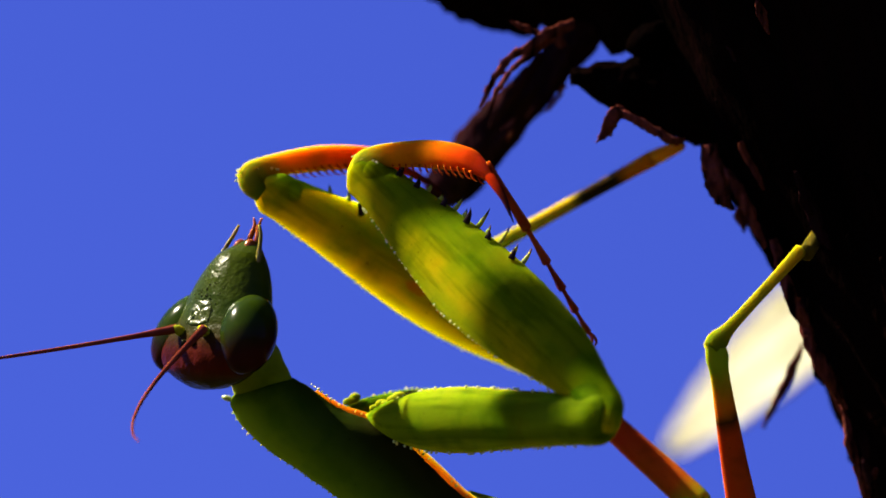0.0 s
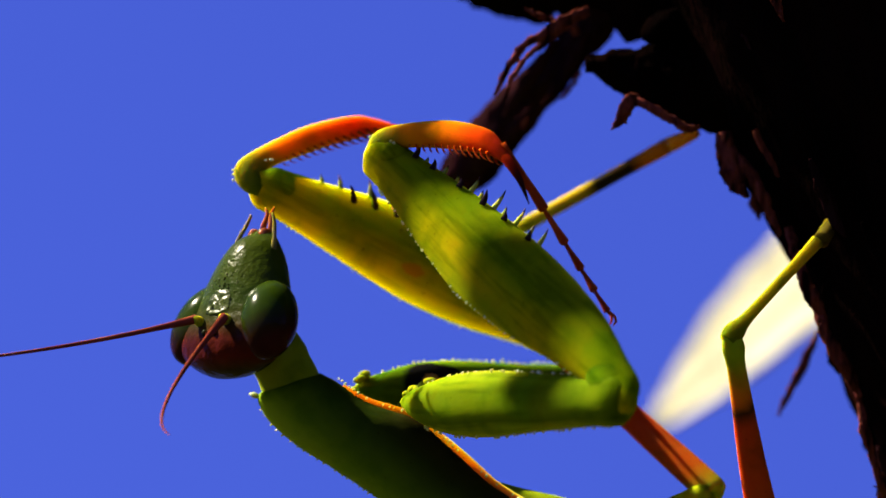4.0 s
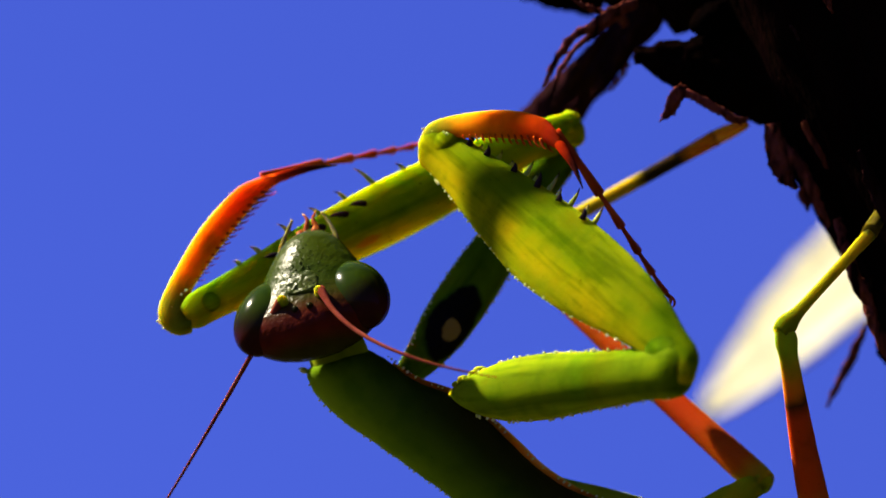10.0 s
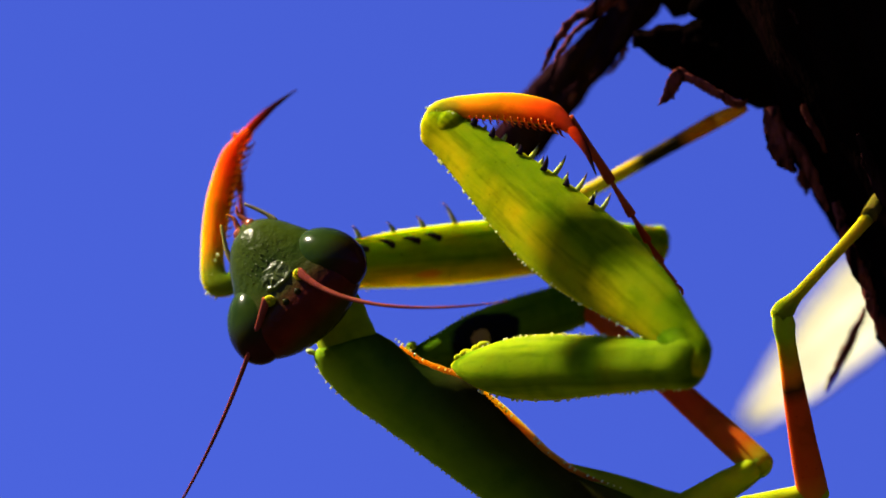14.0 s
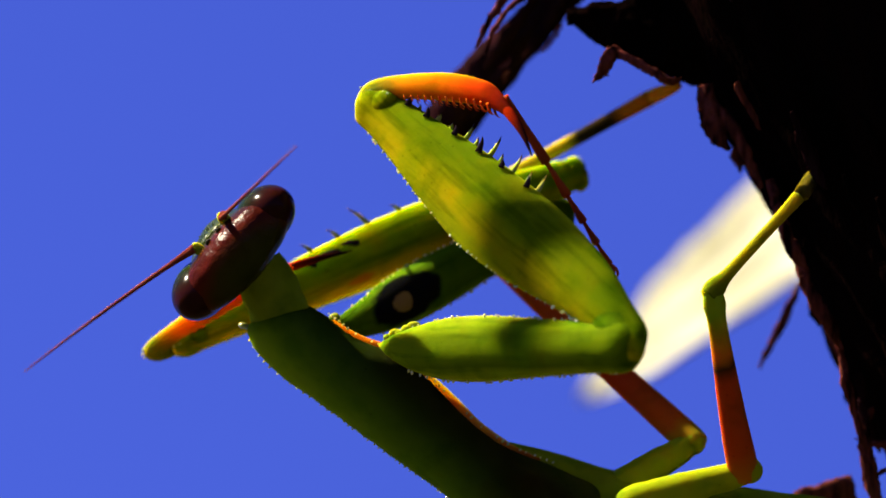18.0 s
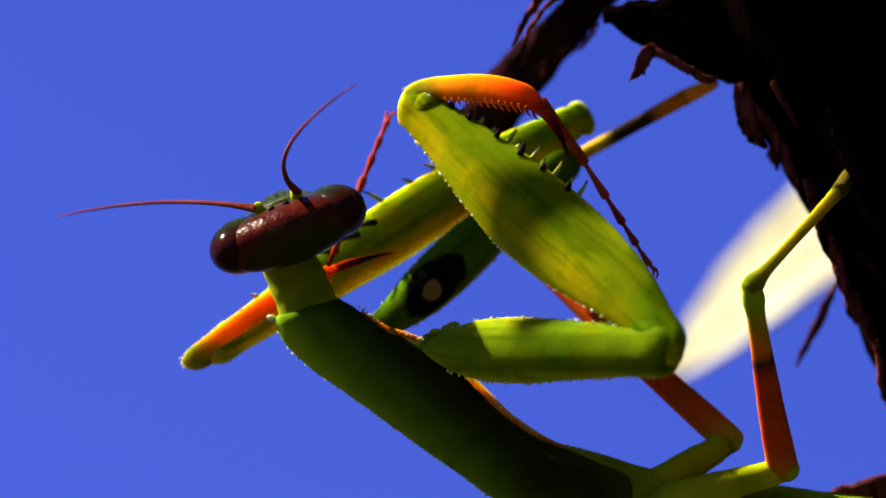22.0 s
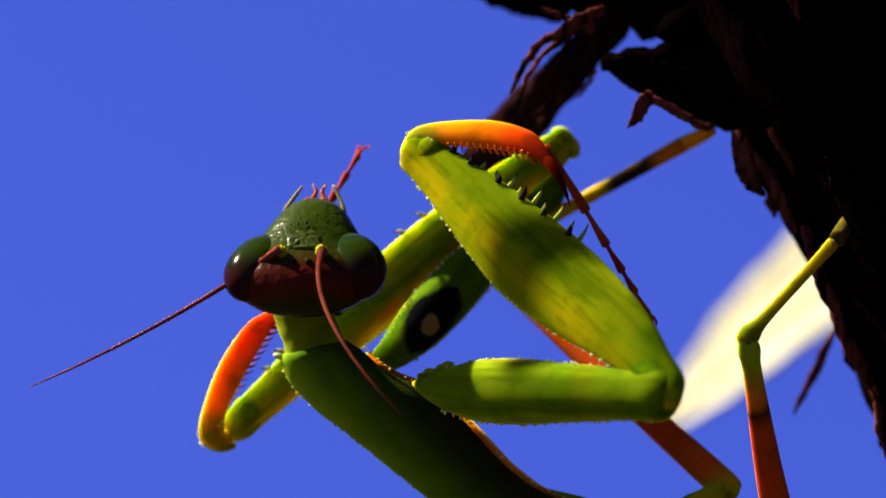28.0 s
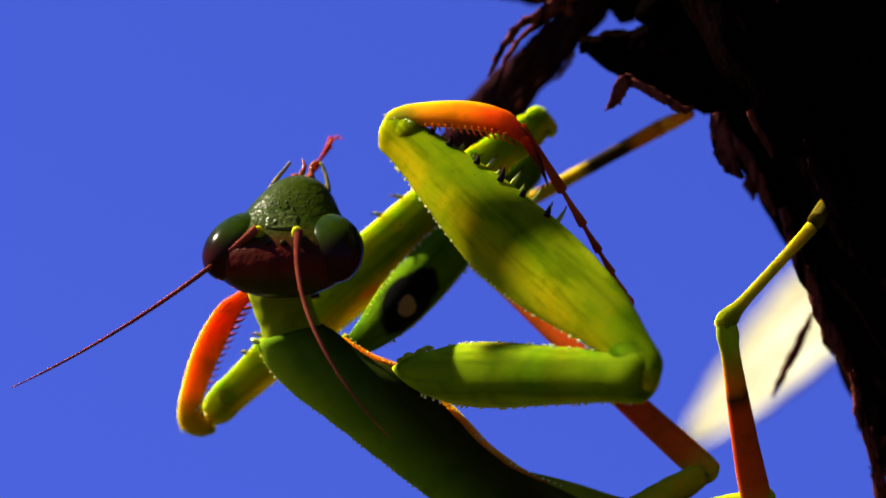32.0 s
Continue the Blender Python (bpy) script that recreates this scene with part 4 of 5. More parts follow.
def walking_leg(hip, knee0, knee, ankle, toe, r, mats, base_mat, slim=1.0, foot_mat=FOOT):
    hip, knee0, knee, ankle, toe = back([hip, knee0, knee, ankle, toe])
    m, n = stretch(hip, knee0)
    bm = limb([(-1.2, r * 1.0, r * 1.0, 0, 0), (-0.4, r * 1.5, r * 1.4, 0, 0), (n * 0.4, r * 1.2, r * 1.15, 0.05, 0), (n * 0.8, r * 1.0, r * 1.0, 0, 0), (n, r * 0.9, r * 0.9, 0, 0)], 28, 20, 0, 0.08)
    ellipsoid(bm, (n, 0, 0), (r * 1.02, r * 1.0, r * 1.0), 20, 14, None, 0.05)
    part("trochanter", bm, base_mat, mantis, "", m)
    m, n = stretch(knee0, knee)
    thigh = part("thigh", limb([(-0.2, r * 0.8, r * 0.7, 0, 0), (0.3, r * 1.15, r * 1.0, 0, 0), (n * 0.35, r * 1.0, r * 0.9, 0.05, 0), (n * 0.8, r * 0.72, r * 0.7, 0.02, 0), (n * 0.93, r * 0.85, r * 0.8, 0, 0), (n + 0.15, r * 0.6, r * 0.6, 0, 0)], 36, 16, 0.1, 0.02), mats[0], mantis, "slim reddish walking leg thigh", m)
    m, n = stretch(knee, ankle)
    q = r * slim
    shin = part("shin", limb([(-0.3, r * 0.6, r * 0.6, 0, 0), (0.2, r * 0.8, r * 0.75, 0, 0), (n * 0.2, q * 0.6, q * 0.58, 0, 0), (n * 0.7, q * 0.55, q * 0.55, 0, 0), (n, q * 0.66, q * 0.62, 0, 0)], 30, 14, 0.1, 0.02), mats[1], mantis, "yellow green walking leg shin", m)
    m, n = stretch(ankle, toe)
    part("foot", limb([(-0.15, r * 0.62, r * 0.6, 0, 0), (n * 0.3, r * 0.6, r * 0.56, 0, 0), (n * 0.6, r * 0.52, r * 0.5, 0, 0), (n * 0.9, r * 0.42, r * 0.4, 0, 0), (n, r * 0.3, r * 0.3, 0, 0)], 20, 12), foot_mat, mantis, "", m)
    return thigh, shin


walking_leg((8.8, 1.0, -10.1), (11.2, 1.5, -8.5), (1.5, 10.5, 0.45), (9.5, 9.1, 4.9), (10.7, 8.6, 5.45), 0.52, (RED_LEG, YELLOW_LEG), GREEN)
moving["hind_thigh"], moving["hind_shin"] = walking_leg((9.4, -0.6, -10.8), (13.4, -1.2, -9.6), (12.15, -4.0, -2.4), (15.5, -1.4, 1.25), (16.2, 2.8, 2.4), 0.52, (HIND_LEG, SHIN), GREEN, 0.78, SHADED_FOOT)


def motions():
    """Everything that moves, keyed over the whole clip."""
    walk(moving["prothorax"], [
        (0, pose(-0.00299, 0.00000, -0.00623, 0.0, 41.3, 0.0)),
        (2.5, pose(-0.00299, 0.00000, -0.00623, 0.0, 41.3, 0.0)),
        (4.5, pose(-0.00234, 0.00000, -0.00653, 0.0, 39.3, 0.0)),
        (5, pose(-0.00268, 0.00000, -0.00622, 0.0, 39.8, 0.0)),
        (6, pose(-0.00234, 0.00000, -0.00653, 0.0, 39.3, 0.0)),
        (7, pose(-0.00223, 0.00000, -0.00650, 0.0, 39.8, 0.0)),
        (8, pose(-0.00241, 0.00000, -0.00625, 0.0, 40.2, 0.0)),
        (8.5, pose(-0.00244, 0.00000, -0.00617, 0.0, 40.8, 0.0)),
        (9, pose(-0.00245, 0.00000, -0.00603, 0.0, 41.5, 0.0)),
        (10, pose(-0.00248, 0.00000, -0.00598, 0.0, 41.6, 0.0)),
        (11, pose(-0.00243, 0.00000, -0.00584, 0.0, 42.7, 0.0)),
        (12, pose(-0.00242, 0.00000, -0.00586, 0.0, 42.6, 0.0)),
        (13, pose(-0.00228, 0.00000, -0.00590, 0.0, 42.3, 0.0)),
        (14, pose(-0.00218, 0.00000, -0.00595, 0.0, 42.3, 0.0)),
        (15, pose(-0.00236, 0.00000, -0.00579, 0.0, 42.9, 0.0)),
        (15.5, pose(-0.00240, 0.00000, -0.00575, 0.0, 42.7, 0.0)),
        (17.5, pose(-0.00222, 0.00000, -0.00581, 0.0, 42.7, 0.0)),
        (18, pose(-0.00222, 0.00000, -0.00582, 0.0, 42.4, 0.0)),
        (19, pose(-0.00239, 0.00000, -0.00562, 0.0, 43.3, 0.0)),
        (20, pose(-0.00255, 0.00000, -0.00551, 0.0, 43.1, 0.0)),
        (21, pose(-0.00261, 0.00000, -0.00544, 0.0, 41.5, 0.0)),
        (22, pose(-0.00254, 0.00000, -0.00554, 0.0, 41.9, 0.0)),
        (23, pose(-0.00261, 0.00000, -0.00544, 0.0, 42.2, 0.0)),
        (25, pose(-0.00256, 0.00000, -0.00542, 0.0, 43.3, 0.0)),
        (25.5, pose(-0.00256, 0.00000, -0.00542, 0.0, 43.3, 0.0)),
        (27.5, pose(-0.00230, 0.00000, -0.00538, 0.0, 44.7, 0.0)),
        (28, pose(-0.00230, 0.00000, -0.00538, 0.0, 44.7, 0.0)),
        (30, pose(-0.00232, 0.00000, -0.00542, 0.0, 43.9, 0.0)),
        (32, pose(-0.00232, 0.00000, -0.00542, 0.0, 43.9, 0.0))])
    walk(moving["near_coxa"], [
        (0, pose(-0.00074, -0.00300, -0.00526, 0.0, -1.3, -48.0)),
        (2.5, pose(-0.00074, -0.00300, -0.00526, 0.0, -1.3, -48.0)),
        (4.5, pose(0.00002, -0.00300, -0.00509, 0.0, -2.8, -52.3)),
        (5, pose(-0.00011, -0.00300, -0.00500, 0.0, -3.3, -51.2)),
        (6, pose(0.00002, -0.00300, -0.00509, 0.0, -2.8, -52.3)),
        (7, pose(0.00013, -0.00300, -0.00496, -0.0, -2.6, -53.1)),
        (8, pose(-0.00017, -0.00300, -0.00507, -0.0, -6.4, -51.1)),
        (8.5, pose(0.00004, -0.00300, -0.00502, 0.0, -5.9, -51.9)),
        (9, pose(-0.00007, -0.00300, -0.00500, 0.0, -5.7, -50.8)),
        (10, pose(-0.00002, -0.00300, -0.00509, -0.0, -5.4, -49.6)),
        (11, pose(0.00015, -0.00300, -0.00489, 0.0, -3.8, -50.1)),
        (12, pose(0.00013, -0.00300, -0.00489, 0.0, -3.8, -49.9)),
        (13, pose(0.00024, -0.00300, -0.00491, 0.0, -3.3, -48.8)),
        (14, pose(0.00013, -0.00300, -0.00474, 0.0, -2.2, -47.4)),
        (15, pose(-0.00041, -0.00300, -0.00465, 0.0, -1.6, -43.1)),
        (15.5, pose(-0.00015, -0.00300, -0.00472, 0.0, -1.6, -44.4)),
        (17.5, pose(-0.00002, -0.00300, -0.00485, 0.0, -1.2, -46.0)),
        (18, pose(-0.00004, -0.00300, -0.00485, 0.0, -1.5, -45.5)),
        (19, pose(0.00002, -0.00300, -0.00481, -0.0, -1.2, -46.0)),
        (20, pose(-0.00028, -0.00300, -0.00478, 0.0, -0.4, -44.0)),
        (21, pose(-0.00017, -0.00300, -0.00483, 0.0, -0.6, -44.3)),
        (22, pose(0.00007, -0.00300, -0.00491, -0.0, -0.7, -45.9)),
        (23, pose(0.00013, -0.00300, -0.00483, 0.0, -0.1, -47.0)),
        (25, pose(-0.00002, -0.00300, -0.00485, 0.0, -0.8, -45.4)),
        (25.5, pose(-0.00002, -0.00300, -0.00485, 0.0, -0.8, -45.4)),
        (27.5, pose(-0.00007, -0.00300, -0.00461, 0.0, 0.2, -44.8)),
        (28, pose(-0.00007, -0.00300, -0.00461, 0.0, 0.2, -44.8)),
        (30, pose(-0.00002, -0.00300, -0.00468, 0.0, -0.3, -45.1)),
        (32, pose(-0.00002, -0.00300, -0.00468, 0.0, -0.3, -45.1))])
    walk(moving["near_femur"], [
        (0, pose(0.00704, -0.01165, -0.00465, 34.8, -31.2, 126.7)),
        (2.5, pose(0.00704, -0.01165, -0.00465, 34.8, -31.2, 126.7)),
        (4.5, pose(0.00713, -0.01221, -0.00416, 34.8, -30.6, 126.2)),
        (5, pose(0.00718, -0.01206, -0.00398, 34.0, -29.6, 126.2)),
        (6, pose(0.00713, -0.01221, -0.00416, 34.8, -30.6, 126.2)),
        (7, pose(0.00713, -0.01230, -0.00408, 34.1, -30.2, 126.6)),
        (8, pose(0.00709, -0.01201, -0.00341, 32.4, -27.1, 125.7)),
        (8.5, pose(0.00720, -0.01211, -0.00347, 33.2, -27.3, 125.1)),
        (9, pose(0.00726, -0.01197, -0.00350, 32.5, -27.3, 125.7)),
        (10, pose(0.00748, -0.01183, -0.00364, 33.0, -28.4, 126.2)),
        (11, pose(0.00760, -0.01190, -0.00377, 33.7, -29.2, 126.2)),
        (12, pose(0.00760, -0.01188, -0.00377, 33.6, -29.2, 126.3)),
        (13, pose(0.00788, -0.01173, -0.00390, 33.3, -29.6, 126.9)),
        (14, pose(0.00799, -0.01154, -0.00394, 32.1, -30.2, 128.7)),
        (15, pose(0.00805, -0.01093, -0.00397, 30.7, -29.9, 130.0)),
        (15.5, pose(0.00813, -0.01112, -0.00403, 30.4, -30.3, 130.7)),
        (17.5, pose(0.00804, -0.01135, -0.00426, 32.3, -31.1, 129.3)),
        (18, pose(0.00808, -0.01128, -0.00420, 32.0, -30.9, 129.4)),
        (19, pose(0.00808, -0.01135, -0.00422, 32.5, -31.1, 129.0)),
        (20, pose(0.00807, -0.01105, -0.00435, 32.8, -31.3, 128.8)),
        (21, pose(0.00813, -0.01110, -0.00435, 33.1, -30.7, 128.1)),
        (22, pose(0.00814, -0.01133, -0.00443, 33.0, -31.3, 128.7)),
        (23, pose(0.00805, -0.01148, -0.00445, 33.4, -31.3, 128.3)),
        (25, pose(0.00813, -0.01126, -0.00433, 33.0, -30.9, 128.4)),
        (25.5, pose(0.00813, -0.01126, -0.00433, 33.0, -30.9, 128.4)),
        (27.5, pose(0.00817, -0.01117, -0.00431, 33.7, -31.2, 127.9)),
        (28, pose(0.00817, -0.01117, -0.00431, 33.7, -31.2, 127.9)),
        (30, pose(0.00817, -0.01122, -0.00426, 33.7, -31.2, 127.9)),
        (32, pose(0.00817, -0.01122, -0.00426, 33.7, -31.2, 127.9))])
    walk(moving["near_tibia"], [
        (0, pose(-0.00169, 0.00005, 0.00420, 165.8, -4.5, -43.3)),
        (2.5, pose(-0.00169, 0.00005, 0.00420, 165.8, -4.5, -43.3)),
        (4.5, pose(-0.00156, -0.00036, 0.00453, 166.7, -4.1, -44.8)),
        (5, pose(-0.00161, -0.00008, 0.00446, 167.1, -4.5, -45.3)),
        (6, pose(-0.00156, -0.00036, 0.00453, 166.7, -4.1, -44.8)),
        (7, pose(-0.00167, -0.00045, 0.00450, 168.3, -4.8, -45.6)),
        (8, pose(-0.00178, 0.00037, 0.00438, 170.3, -9.5, -47.8)),
        (8.5, pose(-0.00154, 0.00032, 0.00438, 167.2, -7.9, -46.5)),
        (9, pose(-0.00161, 0.00038, 0.00434, 168.9, -9.5, -46.7)),
        (10, pose(-0.00141, 0.00030, 0.00449, 164.7, -5.8, -43.7)),
        (11, pose(-0.00121, 0.00014, 0.00456, 161.4, -5.7, -41.1)),
        (12, pose(-0.00123, 0.00013, 0.00458, 161.6, -5.5, -41.1)),
        (13, pose(-0.00103, 0.00015, 0.00453, 161.0, -4.3, -40.4)),
        (14, pose(-0.00123, -0.00002, 0.00464, 161.6, -3.8, -38.9)),
        (15, pose(-0.00148, 0.00041, 0.00454, 159.9, -4.8, -36.1)),
        (15.5, pose(-0.00147, 0.00006, 0.00458, 160.9, -4.2, -36.2)),
        (17.5, pose(-0.00121, -0.00004, 0.00455, 162.4, -3.6, -38.6)),
        (18, pose(-0.00121, 0.00004, 0.00455, 162.4, -3.6, -38.6)),
        (19, pose(-0.00112, -0.00001, 0.00460, 161.6, -3.2, -38.3)),
        (20, pose(-0.00108, 0.00031, 0.00452, 162.8, -3.6, -39.2)),
        (21, pose(-0.00093, 0.00046, 0.00436, 163.5, -3.8, -40.7)),
        (22, pose(-0.00097, 0.00005, 0.00442, 165.5, -3.4, -41.4)),
        (23, pose(-0.00097, -0.00005, 0.00442, 164.7, -4.1, -41.1)),
        (25, pose(-0.00097, 0.00021, 0.00445, 163.7, -3.8, -40.5)),
        (25.5, pose(-0.00097, 0.00021, 0.00445, 163.7, -3.8, -40.5)),
        (27.5, pose(-0.00079, 0.00036, 0.00454, 163.7, -2.6, -41.2)),
        (28, pose(-0.00079, 0.00036, 0.00454, 163.7, -2.6, -41.2)),
        (30, pose(-0.00079, 0.00031, 0.00458, 165.1, -3.1, -42.0)),
        (32, pose(-0.00079, 0.00031, 0.00458, 165.1, -3.1, -42.0))])
    walk(moving["near_tarsus"], [
        (0, pose(0.00298, -0.00435, 0.00471, 0.0, 56.8, -26.9)),
        (2.5, pose(0.00298, -0.00435, 0.00471, 0.0, 56.8, -26.9)),
        (4.5, pose(0.00300, -0.00488, 0.00498, 0.0, 54.8, -27.0)),
        (5, pose(0.00291, -0.00464, 0.00496, 0.0, 54.5, -26.7)),
        (6, pose(0.00300, -0.00488, 0.00498, 0.0, 54.8, -27.0)),
        (7, pose(0.00282, -0.00503, 0.00504, 0.0, 54.1, -26.6)),
        (8, pose(0.00249, -0.00433, 0.00545, 0.0, 52.6, -25.1)),
        (8.5, pose(0.00285, -0.00430, 0.00527, -0.0, 53.5, -26.0)),
        (9, pose(0.00275, -0.00425, 0.00541, 0.0, 53.0, -25.1)),
        (10, pose(0.00322, -0.00412, 0.00515, 0.0, 53.8, -26.6)),
        (11, pose(0.00361, -0.00407, 0.00519, 0.0, 55.4, -27.6)),
        (12, pose(0.00359, -0.00409, 0.00519, -0.0, 55.8, -27.6)),
        (13, pose(0.00385, -0.00401, 0.00502, 0.0, 55.9, -27.8)),
        (14, pose(0.00377, -0.00405, 0.00506, 0.0, 55.6, -27.0)),
        (15, pose(0.00371, -0.00337, 0.00508, 0.0, 56.3, -23.1)),
        (15.5, pose(0.00370, -0.00374, 0.00505, 0.0, 55.5, -23.2)),
        (17.5, pose(0.00381, -0.00405, 0.00496, 0.0, 56.0, -25.6)),
        (18, pose(0.00381, -0.00397, 0.00496, 0.0, 56.0, -24.9)),
        (19, pose(0.00392, -0.00399, 0.00496, -0.0, 57.4, -22.6)),
        (20, pose(0.00390, -0.00375, 0.00492, 0.0, 56.2, -27.3)),
        (21, pose(0.00394, -0.00373, 0.00479, -0.0, 55.8, -27.2)),
        (22, pose(0.00385, -0.00420, 0.00480, -0.0, 55.0, -26.3)),
        (23, pose(0.00387, -0.00426, 0.00489, 0.0, 56.3, -25.3)),
        (25, pose(0.00392, -0.00396, 0.00487, 0.0, 55.8, -27.2)),
        (25.5, pose(0.00392, -0.00396, 0.00487, 0.0, 55.8, -27.2)),
        (27.5, pose(0.00405, -0.00388, 0.00483, 0.0, 56.1, -27.3)),
        (28, pose(0.00405, -0.00388, 0.00483, 0.0, 56.1, -27.3)),
        (30, pose(0.00398, -0.00399, 0.00493, 0.0, 56.3, -26.7)),
        (32, pose(0.00398, -0.00399, 0.00493, 0.0, 56.3, -26.7))])
    walk(moving["far_coxa"], [
        (0, pose(-0.00142, 0.00260, -0.00505, -20.2, 2.8, 46.3)),
        (2.5, pose(-0.00142, 0.00260, -0.00505, -20.2, 2.8, 46.3)),
        (4.5, pose(-0.00165, 0.00260, -0.00454, -20.8, -4.9, 51.0)),
        (5, pose(-0.00167, 0.00260, -0.00456, -20.2, -12.1, 50.2)),
        (6, pose(-0.00165, 0.00260, -0.00454, -20.8, -4.9, 51.0)),
        (7, pose(-0.00165, 0.00260, -0.00451, -21.0, -3.3, 51.1)),
        (8, pose(-0.00207, 0.00260, -0.00451, -18.5, -32.9, 43.7)),
        (8.5, pose(-0.00207, 0.00260, -0.00436, -20.7, -50.0, 44.0)),
        (9, pose(-0.00229, 0.00260, -0.00434, -21.6, -62.9, 39.3)),
        (10, pose(-0.00225, 0.00260, -0.00420, -20.2, -47.0, 44.1)),
        (11, pose(-0.00207, 0.00260, -0.00411, -19.5, -33.6, 46.6)),
        (12, pose(-0.00198, 0.00260, -0.00411, -18.9, -31.0, 45.4)),
        (13, pose(-0.00165, 0.00260, -0.00414, -18.3, -24.2, 44.5)),
        (14, pose(-0.00153, 0.00260, -0.00429, -17.9, -14.4, 43.1)),
        (15, pose(-0.00153, 0.00260, -0.00398, -17.9, -12.2, 42.8)),
        (15.5, pose(-0.00149, 0.00260, -0.00394, -17.7, -12.2, 42.4)),
        (17.5, pose(-0.00180, 0.00260, -0.00385, -17.9, -18.2, 43.3)),
        (18, pose(-0.00193, 0.00260, -0.00396, -17.4, -21.9, 41.9)),
        (19, pose(-0.00198, 0.00260, -0.00380, -17.2, -19.6, 41.5)),
        (20, pose(-0.00218, 0.00260, -0.00378, -18.1, -29.1, 43.4)),
        (21, pose(-0.00207, 0.00260, -0.00382, -18.7, -31.6, 44.6)),
        (22, pose(-0.00205, 0.00260, -0.00391, -18.8, -33.2, 44.7)),
        (23, pose(-0.00209, 0.00260, -0.00382, -18.6, -32.7, 44.1)),
        (25, pose(-0.00225, 0.00260, -0.00385, -18.4, -34.8, 43.1)),
        (25.5, pose(-0.00225, 0.00260, -0.00385, -18.4, -34.8, 43.1)),
        (27.5, pose(-0.00196, 0.00260, -0.00349, -20.2, -36.0, 47.7)),
        (28, pose(-0.00196, 0.00260, -0.00349, -20.2, -36.0, 47.7)),
        (30, pose(-0.00202, 0.00260, -0.00345, -20.1, -36.5, 47.4)),
        (32, pose(-0.00202, 0.00260, -0.00345, -20.1, -36.5, 47.4))])
    walk(moving["far_femur"], [
        (0, pose(0.00726, 0.01099, -0.00430, -17.2, -27.3, -146.0)),
        (2.5, pose(0.00726, 0.01099, -0.00430, -17.2, -27.3, -146.0)),
        (4.5, pose(0.00624, 0.01141, -0.00216, -12.6, -17.8, -143.8)),
        (5, pose(0.00620, 0.01089, -0.00069, -7.7, -11.7, -146.4)),
        (6, pose(0.00624, 0.01141, -0.00216, -12.6, -17.8, -143.8)),
        (7, pose(0.00624, 0.01150, -0.00249, -13.4, -19.0, -143.8)),
        (8, pose(0.00540, 0.00883, 0.00267, -28.7, 2.1, -148.4)),
        (8.5, pose(0.00356, 0.00765, 0.00508, -37.0, 15.5, -149.3)),
        (9, pose(0.00196, 0.00609, 0.00642, -34.4, 24.4, -153.6)),
        (10, pose(0.00383, 0.00712, 0.00523, -37.5, 24.5, -160.3)),
        (11, pose(0.00516, 0.00813, 0.00386, -41.3, 18.2, -165.2)),
        (12, pose(0.00559, 0.00830, 0.00341, -42.7, 14.4, -167.0)),
        (13, pose(0.00652, 0.00896, 0.00214, -44.3, 5.9, -164.2)),
        (14, pose(0.00734, 0.00961, 0.00005, -44.8, 4.0, -162.6)),
        (15, pose(0.00745, 0.00973, -0.00009, -43.7, 9.0, -165.8)),
        (15.5, pose(0.00757, 0.00965, -0.00005, -43.4, 11.6, -167.1)),
        (17.5, pose(0.00687, 0.00933, 0.00126, -41.6, 19.4, -167.1)),
        (18, pose(0.00672, 0.00875, 0.00187, -41.4, 22.3, -168.0)),
        (19, pose(0.00686, 0.00890, 0.00157, -41.3, 19.2, -166.1)),
        (20, pose(0.00580, 0.00819, 0.00341, -39.1, 28.0, -165.6)),
        (21, pose(0.00557, 0.00807, 0.00382, -39.8, 30.0, -167.8)),
        (22, pose(0.00545, 0.00787, 0.00400, -39.3, 31.5, -167.4)),
        (23, pose(0.00552, 0.00785, 0.00400, -39.9, 31.6, -168.4)),
        (25, pose(0.00530, 0.00733, 0.00435, -39.7, 34.8, -169.1)),
        (25.5, pose(0.00530, 0.00733, 0.00435, -39.7, 34.8, -169.1)),
        (27.5, pose(0.00493, 0.00796, 0.00491, -39.4, 40.1, -169.8)),
        (28, pose(0.00493, 0.00796, 0.00491, -39.4, 40.1, -169.8)),
        (30, pose(0.00486, 0.00783, 0.00504, -40.2, 40.9, -171.2)),
        (32, pose(0.00486, 0.00783, 0.00504, -40.2, 40.9, -171.2))])
